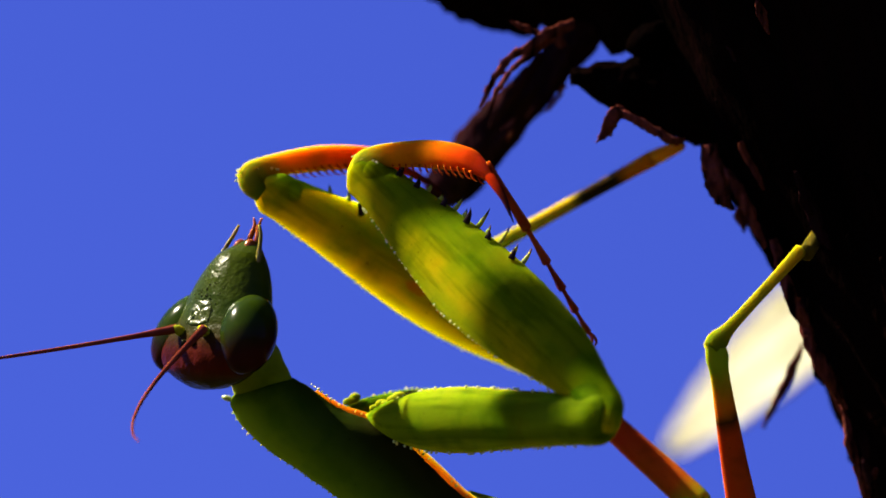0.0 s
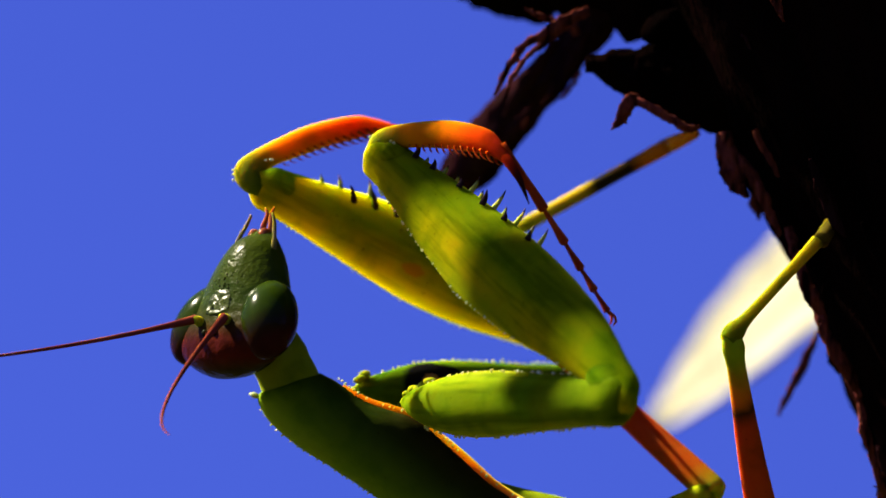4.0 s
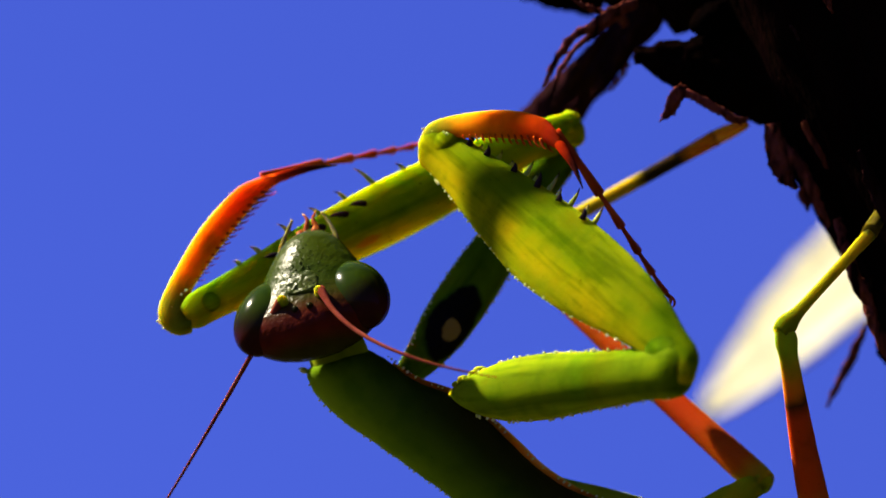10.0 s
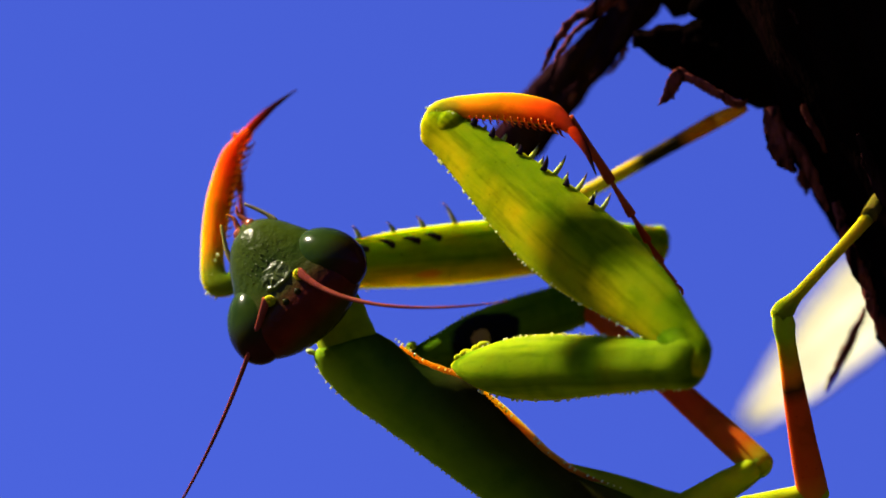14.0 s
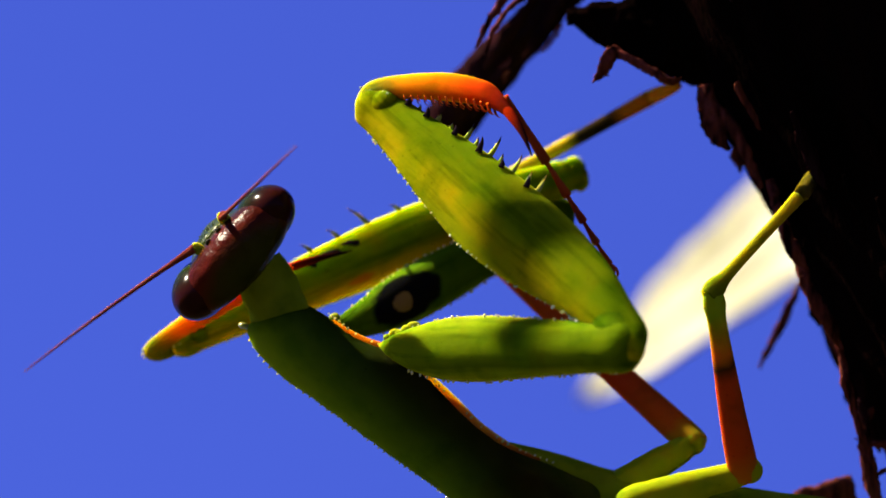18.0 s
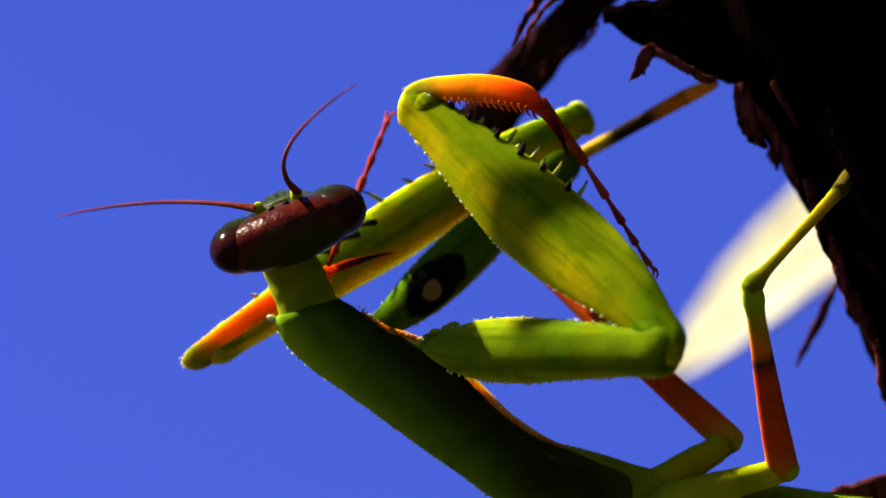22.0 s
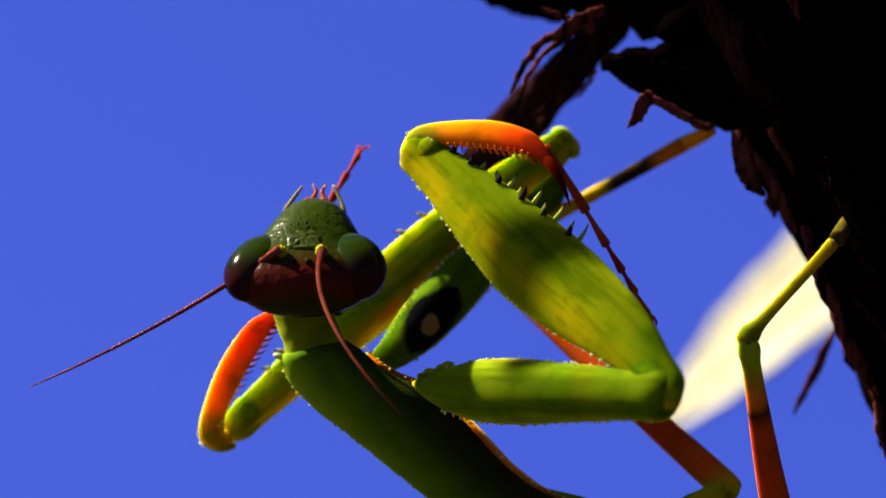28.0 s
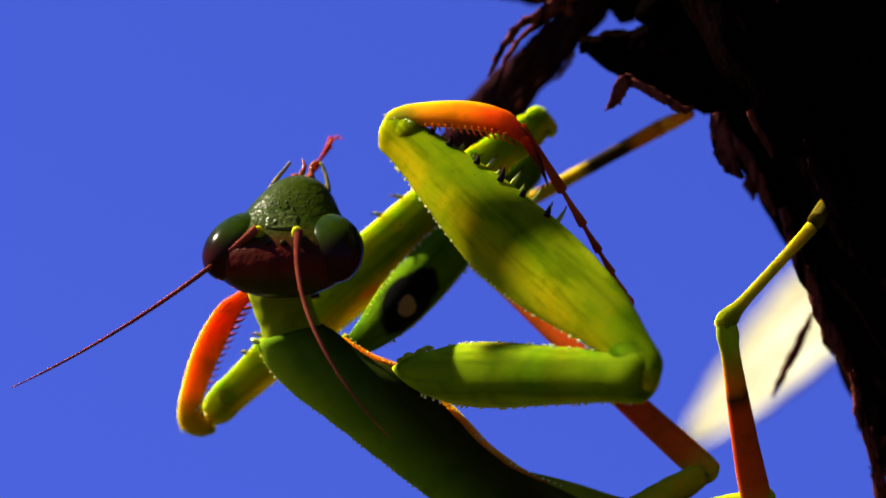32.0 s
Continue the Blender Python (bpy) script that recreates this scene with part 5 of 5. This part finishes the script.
    walk(moving["far_tibia"], [
        (0, pose(-0.00582, 0.00218, 0.00384, 146.4, -11.5, 37.9)),
        (2.5, pose(-0.00582, 0.00218, 0.00384, 146.4, -11.5, 37.9)),
        (4.5, pose(-0.00733, 0.00147, 0.00323, 138.8, -26.5, 35.3)),
        (5, pose(-0.00818, 0.00133, 0.00288, 159.2, -32.6, 19.8)),
        (6, pose(-0.00733, 0.00147, 0.00323, 138.8, -26.5, 35.3)),
        (7, pose(-0.00724, 0.00162, 0.00326, 138.3, -24.8, 36.0)),
        (8, pose(-0.00951, -0.00036, 0.00202, -180.0, -43.6, 0.0)),
        (8.5, pose(-0.01091, -0.00096, 0.00042, 165.3, -54.1, 12.9)),
        (9, pose(-0.01227, -0.00098, -0.00077, 153.5, -60.2, 22.9)),
        (10, pose(-0.01125, 0.00173, -0.00208, 139.8, -58.5, 32.9)),
        (11, pose(-0.01113, 0.00382, -0.00168, 83.4, -43.7, 72.9)),
        (12, pose(-0.01117, 0.00442, -0.00101, 71.9, -41.1, 85.9)),
        (13, pose(-0.01049, 0.00416, 0.00031, 72.8, -52.2, 87.3)),
        (14, pose(-0.00960, 0.00428, -0.00119, 73.6, -60.5, 88.2)),
        (15, pose(-0.00965, 0.00541, -0.00290, 72.3, -55.2, 89.4)),
        (15.5, pose(-0.00950, 0.00574, -0.00365, 65.1, -52.0, 92.2)),
        (16.5, pose(-0.00952, 0.00566, -0.00417, -151.2, -77.7, -21.8)),
        (17.5, pose(-0.00954, 0.00557, -0.00468, -102.6, -34.1, -38.7)),
        (18, pose(-0.00942, 0.00532, -0.00490, -95.2, -29.6, -37.2)),
        (19, pose(-0.00947, 0.00485, -0.00428, -105.4, -27.3, -36.6)),
        (20, pose(-0.00940, 0.00428, -0.00492, -95.5, -29.5, -33.6)),
        (21, pose(-0.00949, 0.00482, -0.00509, -94.8, -30.2, -31.8)),
        (22, pose(-0.00934, 0.00456, -0.00529, -96.8, -32.4, -29.6)),
        (23, pose(-0.00933, 0.00480, -0.00532, -94.2, -30.7, -41.5)),
        (25, pose(-0.00903, 0.00456, -0.00578, -94.4, -38.5, -44.4)),
        (25.5, pose(-0.00903, 0.00456, -0.00578, -94.4, -38.5, -44.4)),
        (27.5, pose(-0.00850, 0.00555, -0.00657, -107.6, -50.1, -65.7)),
        (28, pose(-0.00850, 0.00555, -0.00657, -107.6, -50.1, -65.7)),
        (30, pose(-0.00847, 0.00577, -0.00664, -104.1, -51.7, -70.8)),
        (32, pose(-0.00847, 0.00577, -0.00664, -104.1, -51.7, -70.8))])
    walk(moving["far_tarsus"], [
        (0, pose(-0.00077, 0.00612, 0.00514, 0.0, 14.8, 81.6)),
        (2.5, pose(-0.00077, 0.00612, 0.00514, 0.0, 14.8, 81.6)),
        (4.5, pose(-0.00256, 0.00485, 0.00615, -0.0, 11.6, 74.3)),
        (5, pose(-0.00301, 0.00319, 0.00640, 0.0, 10.5, 80.6)),
        (6, pose(-0.00256, 0.00485, 0.00615, -0.0, 11.6, 74.3)),
        (7, pose(-0.00245, 0.00511, 0.00600, 0.0, 11.2, 75.2)),
        (8, pose(-0.00479, -0.00036, 0.00652, 0.0, 16.1, 43.1)),
        (8.5, pose(-0.00721, -0.00011, 0.00565, 0.0, -1.5, 40.0)),
        (9, pose(-0.00932, 0.00027, 0.00485, -0.0, -10.2, 32.2)),
        (10, pose(-0.00839, 0.00358, 0.00348, -0.0, -8.9, 39.0)),
        (11, pose(-0.00973, 0.00833, 0.00284, 0.0, 28.8, 65.8)),
        (12, pose(-0.01082, 0.00936, 0.00331, 0.0, 33.6, 78.4)),
        (13, pose(-0.01030, 0.00821, 0.00555, 0.0, 41.0, 88.2)),
        (14, pose(-0.00950, 0.00754, 0.00458, 0.0, 47.6, 86.1)),
        (15, pose(-0.00961, 0.00918, 0.00253, 0.0, 40.6, 80.9)),
        (15.5, pose(-0.00965, 0.00981, 0.00156, 0.0, 35.8, 76.7)),
        (17.5, pose(-0.00524, 0.00213, -0.00095, 0.0, -11.5, 108.0)),
        (18, pose(-0.00481, 0.00183, -0.00162, 0.0, -11.5, 108.0)),
        (19, pose(-0.00473, 0.00134, -0.00124, 0.0, -11.5, 108.0)),
        (20, pose(-0.00460, 0.00109, -0.00166, 0.0, -11.5, 108.0)),
        (21, pose(-0.00461, 0.00179, -0.00175, 0.0, -25.0, 95.0)),
        (22, pose(-0.00448, 0.00179, -0.00173, 0.0, -47.7, 64.0)),
        (23, pose(-0.00506, 0.00101, -0.00192, 0.0, -25.0, 43.5)),
        (25, pose(-0.00532, 0.00092, -0.00166, 0.0, -24.0, 41.4)),
        (25.5, pose(-0.00532, 0.00092, -0.00166, 0.0, -24.0, 41.4)),
        (27.5, pose(-0.00676, 0.00167, -0.00148, 0.0, -50.4, 45.0)),
        (28, pose(-0.00676, 0.00167, -0.00148, 0.0, -50.4, 45.0)),
        (30, pose(-0.00712, 0.00189, -0.00144, -0.0, -46.8, 48.0)),
        (32, pose(-0.00712, 0.00189, -0.00144, -0.0, -46.8, 48.0))])
    walk(moving["head"], [
        (0, pose(-0.00738, -0.00150, -0.00190, 150.3, 0.5, -48.8)),
        (1, pose(-0.00726, -0.00150, -0.00204, 151.7, -1.8, -49.2)),
        (2, pose(-0.00727, -0.00150, -0.00193, 149.2, -2.6, -47.5)),
        (2.5, pose(-0.00727, -0.00150, -0.00193, 149.2, -2.6, -47.5)),
        (4.5, pose(-0.00718, -0.00150, -0.00202, 153.2, -5.1, -46.0)),
        (5, pose(-0.00720, -0.00150, -0.00228, 159.3, -6.0, -41.7)),
        (6, pose(-0.00709, -0.00150, -0.00236, 157.4, -6.1, -42.6)),
        (7, pose(-0.00701, -0.00150, -0.00232, 157.7, -9.9, -40.2)),
        (8, pose(-0.00681, -0.00150, -0.00227, 155.5, -7.0, -44.1)),
        (8.5, pose(-0.00659, -0.00150, -0.00218, 151.4, -9.6, -46.0)),
        (9, pose(-0.00633, -0.00150, -0.00194, 162.5, -16.4, -17.1)),
        (10, pose(-0.00619, -0.00150, -0.00172, 135.5, -14.1, -13.3)),
        (11, pose(-0.00682, -0.00150, -0.00189, 136.1, -34.8, -34.2)),
        (12, pose(-0.00711, -0.00150, -0.00247, 148.0, -23.2, -47.8)),
        (13, pose(-0.00729, -0.00150, -0.00229, 157.1, -45.3, -40.4)),
        (14, pose(-0.00687, -0.00150, -0.00175, 144.8, -42.0, -7.1)),
        (15, pose(-0.00666, -0.00150, -0.00153, 142.6, -27.6, 14.1)),
        (15.5, pose(-0.00666, -0.00150, -0.00153, 142.6, -27.6, 14.1)),
        (17.5, pose(-0.00661, -0.00150, -0.00112, 95.3, -49.4, -0.5)),
        (18, pose(-0.00661, -0.00150, -0.00112, 95.3, -49.4, -0.5)),
        (19, pose(-0.00680, -0.00150, -0.00085, 96.8, -43.1, -0.7)),
        (20, pose(-0.00610, -0.00150, -0.00038, 95.6, -24.8, 0.0)),
        (21, pose(-0.00605, -0.00150, -0.00033, 95.3, -22.8, 0.4)),
        (22, pose(-0.00594, -0.00150, -0.00030, 95.5, -20.3, 0.2)),
        (23, pose(-0.00567, -0.00150, -0.00021, 94.2, -7.6, 0.3)),
        (24, pose(-0.00494, -0.00150, -0.00012, 102.0, 4.8, -21.8)),
        (25, pose(-0.00499, -0.00150, 0.00004, 101.6, 7.1, -12.6)),
        (25.5, pose(-0.00499, -0.00150, 0.00004, 101.6, 7.1, -12.6)),
        (27.5, pose(-0.00514, -0.00150, 0.00006, 126.3, -1.1, -7.9)),
        (28, pose(-0.00514, -0.00150, 0.00006, 126.3, -1.1, -7.9)),
        (29, pose(-0.00511, -0.00150, 0.00022, 127.5, 1.0, -13.4)),
        (30, pose(-0.00512, -0.00150, 0.00016, 127.1, 0.7, -13.3)),
        (31, pose(-0.00516, -0.00150, 0.00016, 130.4, -0.3, -11.4)),
        (32, pose(-0.00513, -0.00150, 0.00017, 128.9, 1.0, -13.2))])
    walk(moving["antenna_a"], [
        (0, pose(-0.00076, 0.00132, 0.00058, 64.2, -34.0, 125.6)),
        (1, pose(-0.00076, 0.00132, 0.00058, 54.2, -31.5, 123.1)),
        (2, pose(-0.00076, 0.00132, 0.00058, 48.2, -32.1, 124.7)),
        (2.5, pose(-0.00076, 0.00132, 0.00058, 48.2, -32.1, 124.7)),
        (4.5, pose(-0.00076, 0.00132, 0.00058, 40.5, -30.7, 128.3)),
        (5, pose(-0.00076, 0.00132, 0.00058, 33.0, -29.9, 138.6)),
        (6, pose(-0.00076, 0.00132, 0.00058, 29.5, -31.2, 143.2)),
        (7, pose(-0.00076, 0.00132, 0.00058, 47.7, -24.2, 151.1)),
        (8, pose(-0.00076, 0.00132, 0.00058, 44.3, -36.3, 146.5)),
        (8.5, pose(-0.00076, 0.00132, 0.00058, 41.9, -48.9, 153.6)),
        (9, pose(-0.00076, 0.00132, 0.00058, 49.3, -25.4, -157.7)),
        (10, pose(-0.00076, 0.00132, 0.00058, 8.1, -18.2, -139.8)),
        (11, pose(-0.00076, 0.00132, 0.00058, -6.4, -17.5, -159.1)),
        (12, pose(-0.00076, 0.00132, 0.00058, -1.0, -35.6, -166.3)),
        (13, pose(-0.00076, 0.00132, 0.00058, -16.8, -17.6, -178.1)),
        (14, pose(-0.00076, 0.00132, 0.00058, -23.8, -11.9, -159.7)),
        (15, pose(-0.00076, 0.00132, 0.00058, -26.5, -13.4, -137.7)),
        (15.5, pose(-0.00076, 0.00132, 0.00058, -26.5, -13.4, -137.7)),
        (17.5, pose(-0.00076, 0.00132, 0.00058, 175.3, 41.9, 170.0)),
        (18, pose(-0.00076, 0.00132, 0.00058, 175.3, 41.9, 170.0)),
        (19, pose(-0.00076, 0.00132, 0.00058, 166.7, 37.0, 160.9)),
        (20, pose(-0.00076, 0.00132, 0.00058, 132.5, 40.7, 162.9)),
        (21, pose(-0.00076, 0.00132, 0.00058, 129.4, 47.9, 167.1)),
        (22, pose(-0.00076, 0.00132, 0.00058, 124.3, 45.5, 167.1)),
        (23, pose(-0.00076, 0.00132, 0.00058, 171.9, 38.1, -176.4)),
        (24, pose(-0.00076, 0.00132, 0.00058, 174.0, 3.1, -173.0)),
        (25, pose(-0.00076, 0.00132, 0.00058, -162.0, 3.5, -169.1)),
        (25.5, pose(-0.00076, 0.00132, 0.00058, -162.0, 3.5, -169.1)),
        (27.5, pose(-0.00076, 0.00132, 0.00058, -112.7, -12.0, -155.2)),
        (28, pose(-0.00076, 0.00132, 0.00058, -112.7, -12.0, -155.2)),
        (29, pose(-0.00076, 0.00132, 0.00058, -89.7, -22.5, -158.3)),
        (30, pose(-0.00076, 0.00132, 0.00058, -92.3, -23.4, -160.3)),
        (31, pose(-0.00076, 0.00132, 0.00058, -95.0, -21.9, -158.0)),
        (32, pose(-0.00076, 0.00132, 0.00058, -94.8, -25.0, -155.8))])
    walk(moving["antenna_b"], [
        (0, pose(0.00076, 0.00132, 0.00058, -34.5, -45.4, 39.7)),
        (1, pose(0.00076, 0.00132, 0.00058, -34.0, -45.0, 44.0)),
        (2, pose(0.00076, 0.00132, 0.00058, -32.3, -48.6, 45.4)),
        (2.5, pose(0.00076, 0.00132, 0.00058, -32.3, -48.6, 45.4)),
        (4.5, pose(0.00076, 0.00132, 0.00058, -30.0, -47.7, 37.8)),
        (5, pose(0.00076, 0.00132, 0.00058, -21.9, -37.3, 40.3)),
        (6, pose(0.00076, 0.00132, 0.00058, -21.2, -40.7, 36.2)),
        (7, pose(0.00076, 0.00132, 0.00058, -31.9, -41.9, 40.3)),
        (8, pose(0.00076, 0.00132, 0.00058, -13.8, -45.4, 29.9)),
        (8.5, pose(0.00076, 0.00132, 0.00058, 10.9, -48.3, 11.7)),
        (9, pose(0.00076, 0.00132, 0.00058, 4.9, -51.8, 30.9)),
        (10, pose(0.00076, 0.00132, 0.00058, -29.7, -46.0, 1.5)),
        (11, pose(0.00076, 0.00132, 0.00058, -23.6, -46.0, -15.6)),
        (12, pose(0.00076, 0.00132, 0.00058, -40.8, -26.6, -6.1)),
        (13, pose(0.00076, 0.00132, 0.00058, -32.4, -49.9, -11.7)),
        (14, pose(0.00076, 0.00132, 0.00058, -41.9, -55.7, 5.5)),
        (15, pose(0.00076, 0.00132, 0.00058, -54.5, -43.6, 19.4)),
        (15.5, pose(0.00076, 0.00132, 0.00058, -54.5, -43.6, 19.4)),
        (17.5, pose(0.00076, 0.00132, 0.00058, -9.0, -67.4, 3.1)),
        (18, pose(0.00076, 0.00132, 0.00058, -9.0, -67.4, 3.1)),
        (19, pose(0.00076, 0.00132, 0.00058, -13.7, -60.3, 12.9)),
        (20, pose(0.00076, 0.00132, 0.00058, -57.3, -59.9, 41.6)),
        (21, pose(0.00076, 0.00132, 0.00058, -43.9, -57.7, 36.7)),
        (22, pose(0.00076, 0.00132, 0.00058, -53.3, -59.5, 46.7)),
        (23, pose(0.00076, 0.00132, 0.00058, -36.7, -68.2, 44.8)),
        (24, pose(0.00076, 0.00132, 0.00058, -41.4, -61.5, 32.0)),
        (25, pose(0.00076, 0.00132, 0.00058, -3.2, -75.1, 32.0)),
        (25.5, pose(0.00076, 0.00132, 0.00058, -3.2, -75.1, 32.0)),
        (27.5, pose(0.00076, 0.00132, 0.00058, -29.5, -66.8, -11.7)),
        (28, pose(0.00076, 0.00132, 0.00058, -29.5, -66.8, -11.7)),
        (29, pose(0.00076, 0.00132, 0.00058, -24.3, -62.2, -21.9)),
        (30, pose(0.00076, 0.00132, 0.00058, -20.6, -61.6, -25.0)),
        (31, pose(0.00076, 0.00132, 0.00058, -23.2, -62.5, -23.9)),
        (32, pose(0.00076, 0.00132, 0.00058, -11.7, -55.9, -32.1))])
    walk(moving["leaf"], [
        (0, STAGE @ pose(0.0020, 0.09, 0.0013, 0, 4.9, 0)),
        (1, STAGE @ pose(0.0002, 0.09, 0.0022, 0, 4.6, 0)),
        (2, STAGE @ pose(-0.0001, 0.09, 0.0015, 0, 2.2, 0)),
        (2.5, STAGE @ pose(-0.0001, 0.09, 0.0015, 0, 2.2, 0)),
        (4.5, STAGE @ pose(0.0001, 0.09, 0.0016, 0, 3.0, 0)),
        (5, STAGE @ pose(0.0001, 0.09, 0.0025, 0, 3.4, 0)),
        (6, STAGE @ pose(0.0003, 0.09, 0.0019, 0, 3.2, 0)),
        (7, STAGE @ pose(0.0007, 0.09, 0.0019, 0, 3.2, 0)),
        (8, STAGE @ pose(-0.0023, 0.09, 0.0030, 0, 2.8, 0)),
        (8.5, STAGE @ pose(-0.0025, 0.09, 0.0027, 0, 3.1, 0)),
        (9, STAGE @ pose(0.0007, 0.09, 0.0015, 0, 2.0, 0)),
        (10, STAGE @ pose(0.0002, 0.09, 0.0018, 0, 2.9, 0)),
        (11, STAGE @ pose(0.0012, 0.09, 0.0016, 0, 2.7, 0)),
        (12, STAGE @ pose(0.0007, 0.09, 0.0019, 0, 4.0, 0)),
        (13, STAGE @ pose(0.0025, 0.09, 0.0006, 0, 4.2, 0)),
        (14, STAGE @ pose(0.0027, 0.09, 0.0006, 0, 3.4, 0)),
        (15, STAGE @ pose(0.0016, 0.09, 0.0013, 0, 4.3, 0)),
        (15.5, STAGE @ pose(0.0016, 0.09, 0.0013, 0, 4.3, 0)),
        (17.5, STAGE @ pose(-0.0018, 0.09, 0.0014, 0, 6.2, 0)),
        (18, STAGE @ pose(-0.0018, 0.09, 0.0014, 0, 6.2, 0)),
        (19, STAGE @ pose(-0.0020, 0.09, 0.0031, 0, 2.9, 0)),
        (20, STAGE @ pose(-0.0008, 0.09, 0.0020, 0, 4.4, 0)),
        (21, STAGE @ pose(0.0022, 0.09, 0.0019, 0, 7.2, 0)),
        (22, STAGE @ pose(-0.0000, 0.09, 0.0019, 0, 4.1, 0)),
        (23, STAGE @ pose(-0.0013, 0.09, 0.0020, 0, 3.4, 0)),
        (24, STAGE @ pose(0.0012, 0.09, 0.0012, 0, 1.8, 0)),
        (25, STAGE @ pose(-0.0024, 0.09, 0.0030, 0, 1.8, 0)),
        (25.5, STAGE @ pose(-0.0024, 0.09, 0.0030, 0, 1.8, 0)),
        (27.5, STAGE @ pose(-0.0003, 0.09, 0.0016, 0, 3.9, 0)),
        (28, STAGE @ pose(-0.0003, 0.09, 0.0016, 0, 3.9, 0)),
        (29, STAGE @ pose(0.0014, 0.09, 0.0019, 0, 5.2, 0)),
        (30, STAGE @ pose(0.0010, 0.09, 0.0016, 0, 2.0, 0)),
        (31, STAGE @ pose(0.0029, 0.09, 0.0006, 0, 4.5, 0)),
        (32, STAGE @ pose(0.0023, 0.09, -0.0002, 0, 3.1, 0))])

    # the hind leg shifts with the body
    for name in ("hind_thigh", "hind_shin"):
        rest = moving[name].matrix_basis.copy()
        walk(moving[name], [(t, Matrix.Translation((x * 0.001, 0, z * 0.001)) @ rest) for t, x, z in (
            (0, -0.24, 0.07), (2.5, -0.24, 0.07), (4.5, -0.16, -0.1), (7, -0.16, -0.06), (9, -0.03, -0.06), (11, -0.02, -0.15), (13, -0.03, -0.08), (15.5, -0.15, -0.28), (17.5, -0.17, -0.2), (19, -0.22, -0.22), (22, -0.1, -0.08), (25.5, -0.14, 0.04), (27.5, -0.18, -0.17), (30, -0.18, -0.3), (32, -0.18, -0.28))])
    # leaves of the added shoot, slid along the thigh to move their shade
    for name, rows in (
            ("narrow_shade_leaf", [(0, 0.22), (2.5, 0.22), (4.5, 0.26), (6, 0.2), (7, 0.22), (8, 0.42), (8.5, 0.3), (9, 0.26), (10, 0.33), (11, 0.50), (12, 0.55), (13, 0.60), (14, 0.67), (15.5, 0.72), (17.5, 0.65), (19, 0.62), (20, 0.55), (22, 0.50), (23, 0.47), (25.5, 0.46), (27.5, 0.47), (32, 0.46)]),
            ("broad_shade_leaf", [(0, 0.82), (2.5, 0.82), (5, 0.76), (7, 0.78), (8, 1.0), (8.5, 1.35), (9, 1.45), (12, 1.45), (15.5, 1.5), (17.5, 1.5), (32, 1.5)])):
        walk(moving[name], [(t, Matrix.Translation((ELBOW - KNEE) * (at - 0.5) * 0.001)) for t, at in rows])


motions()
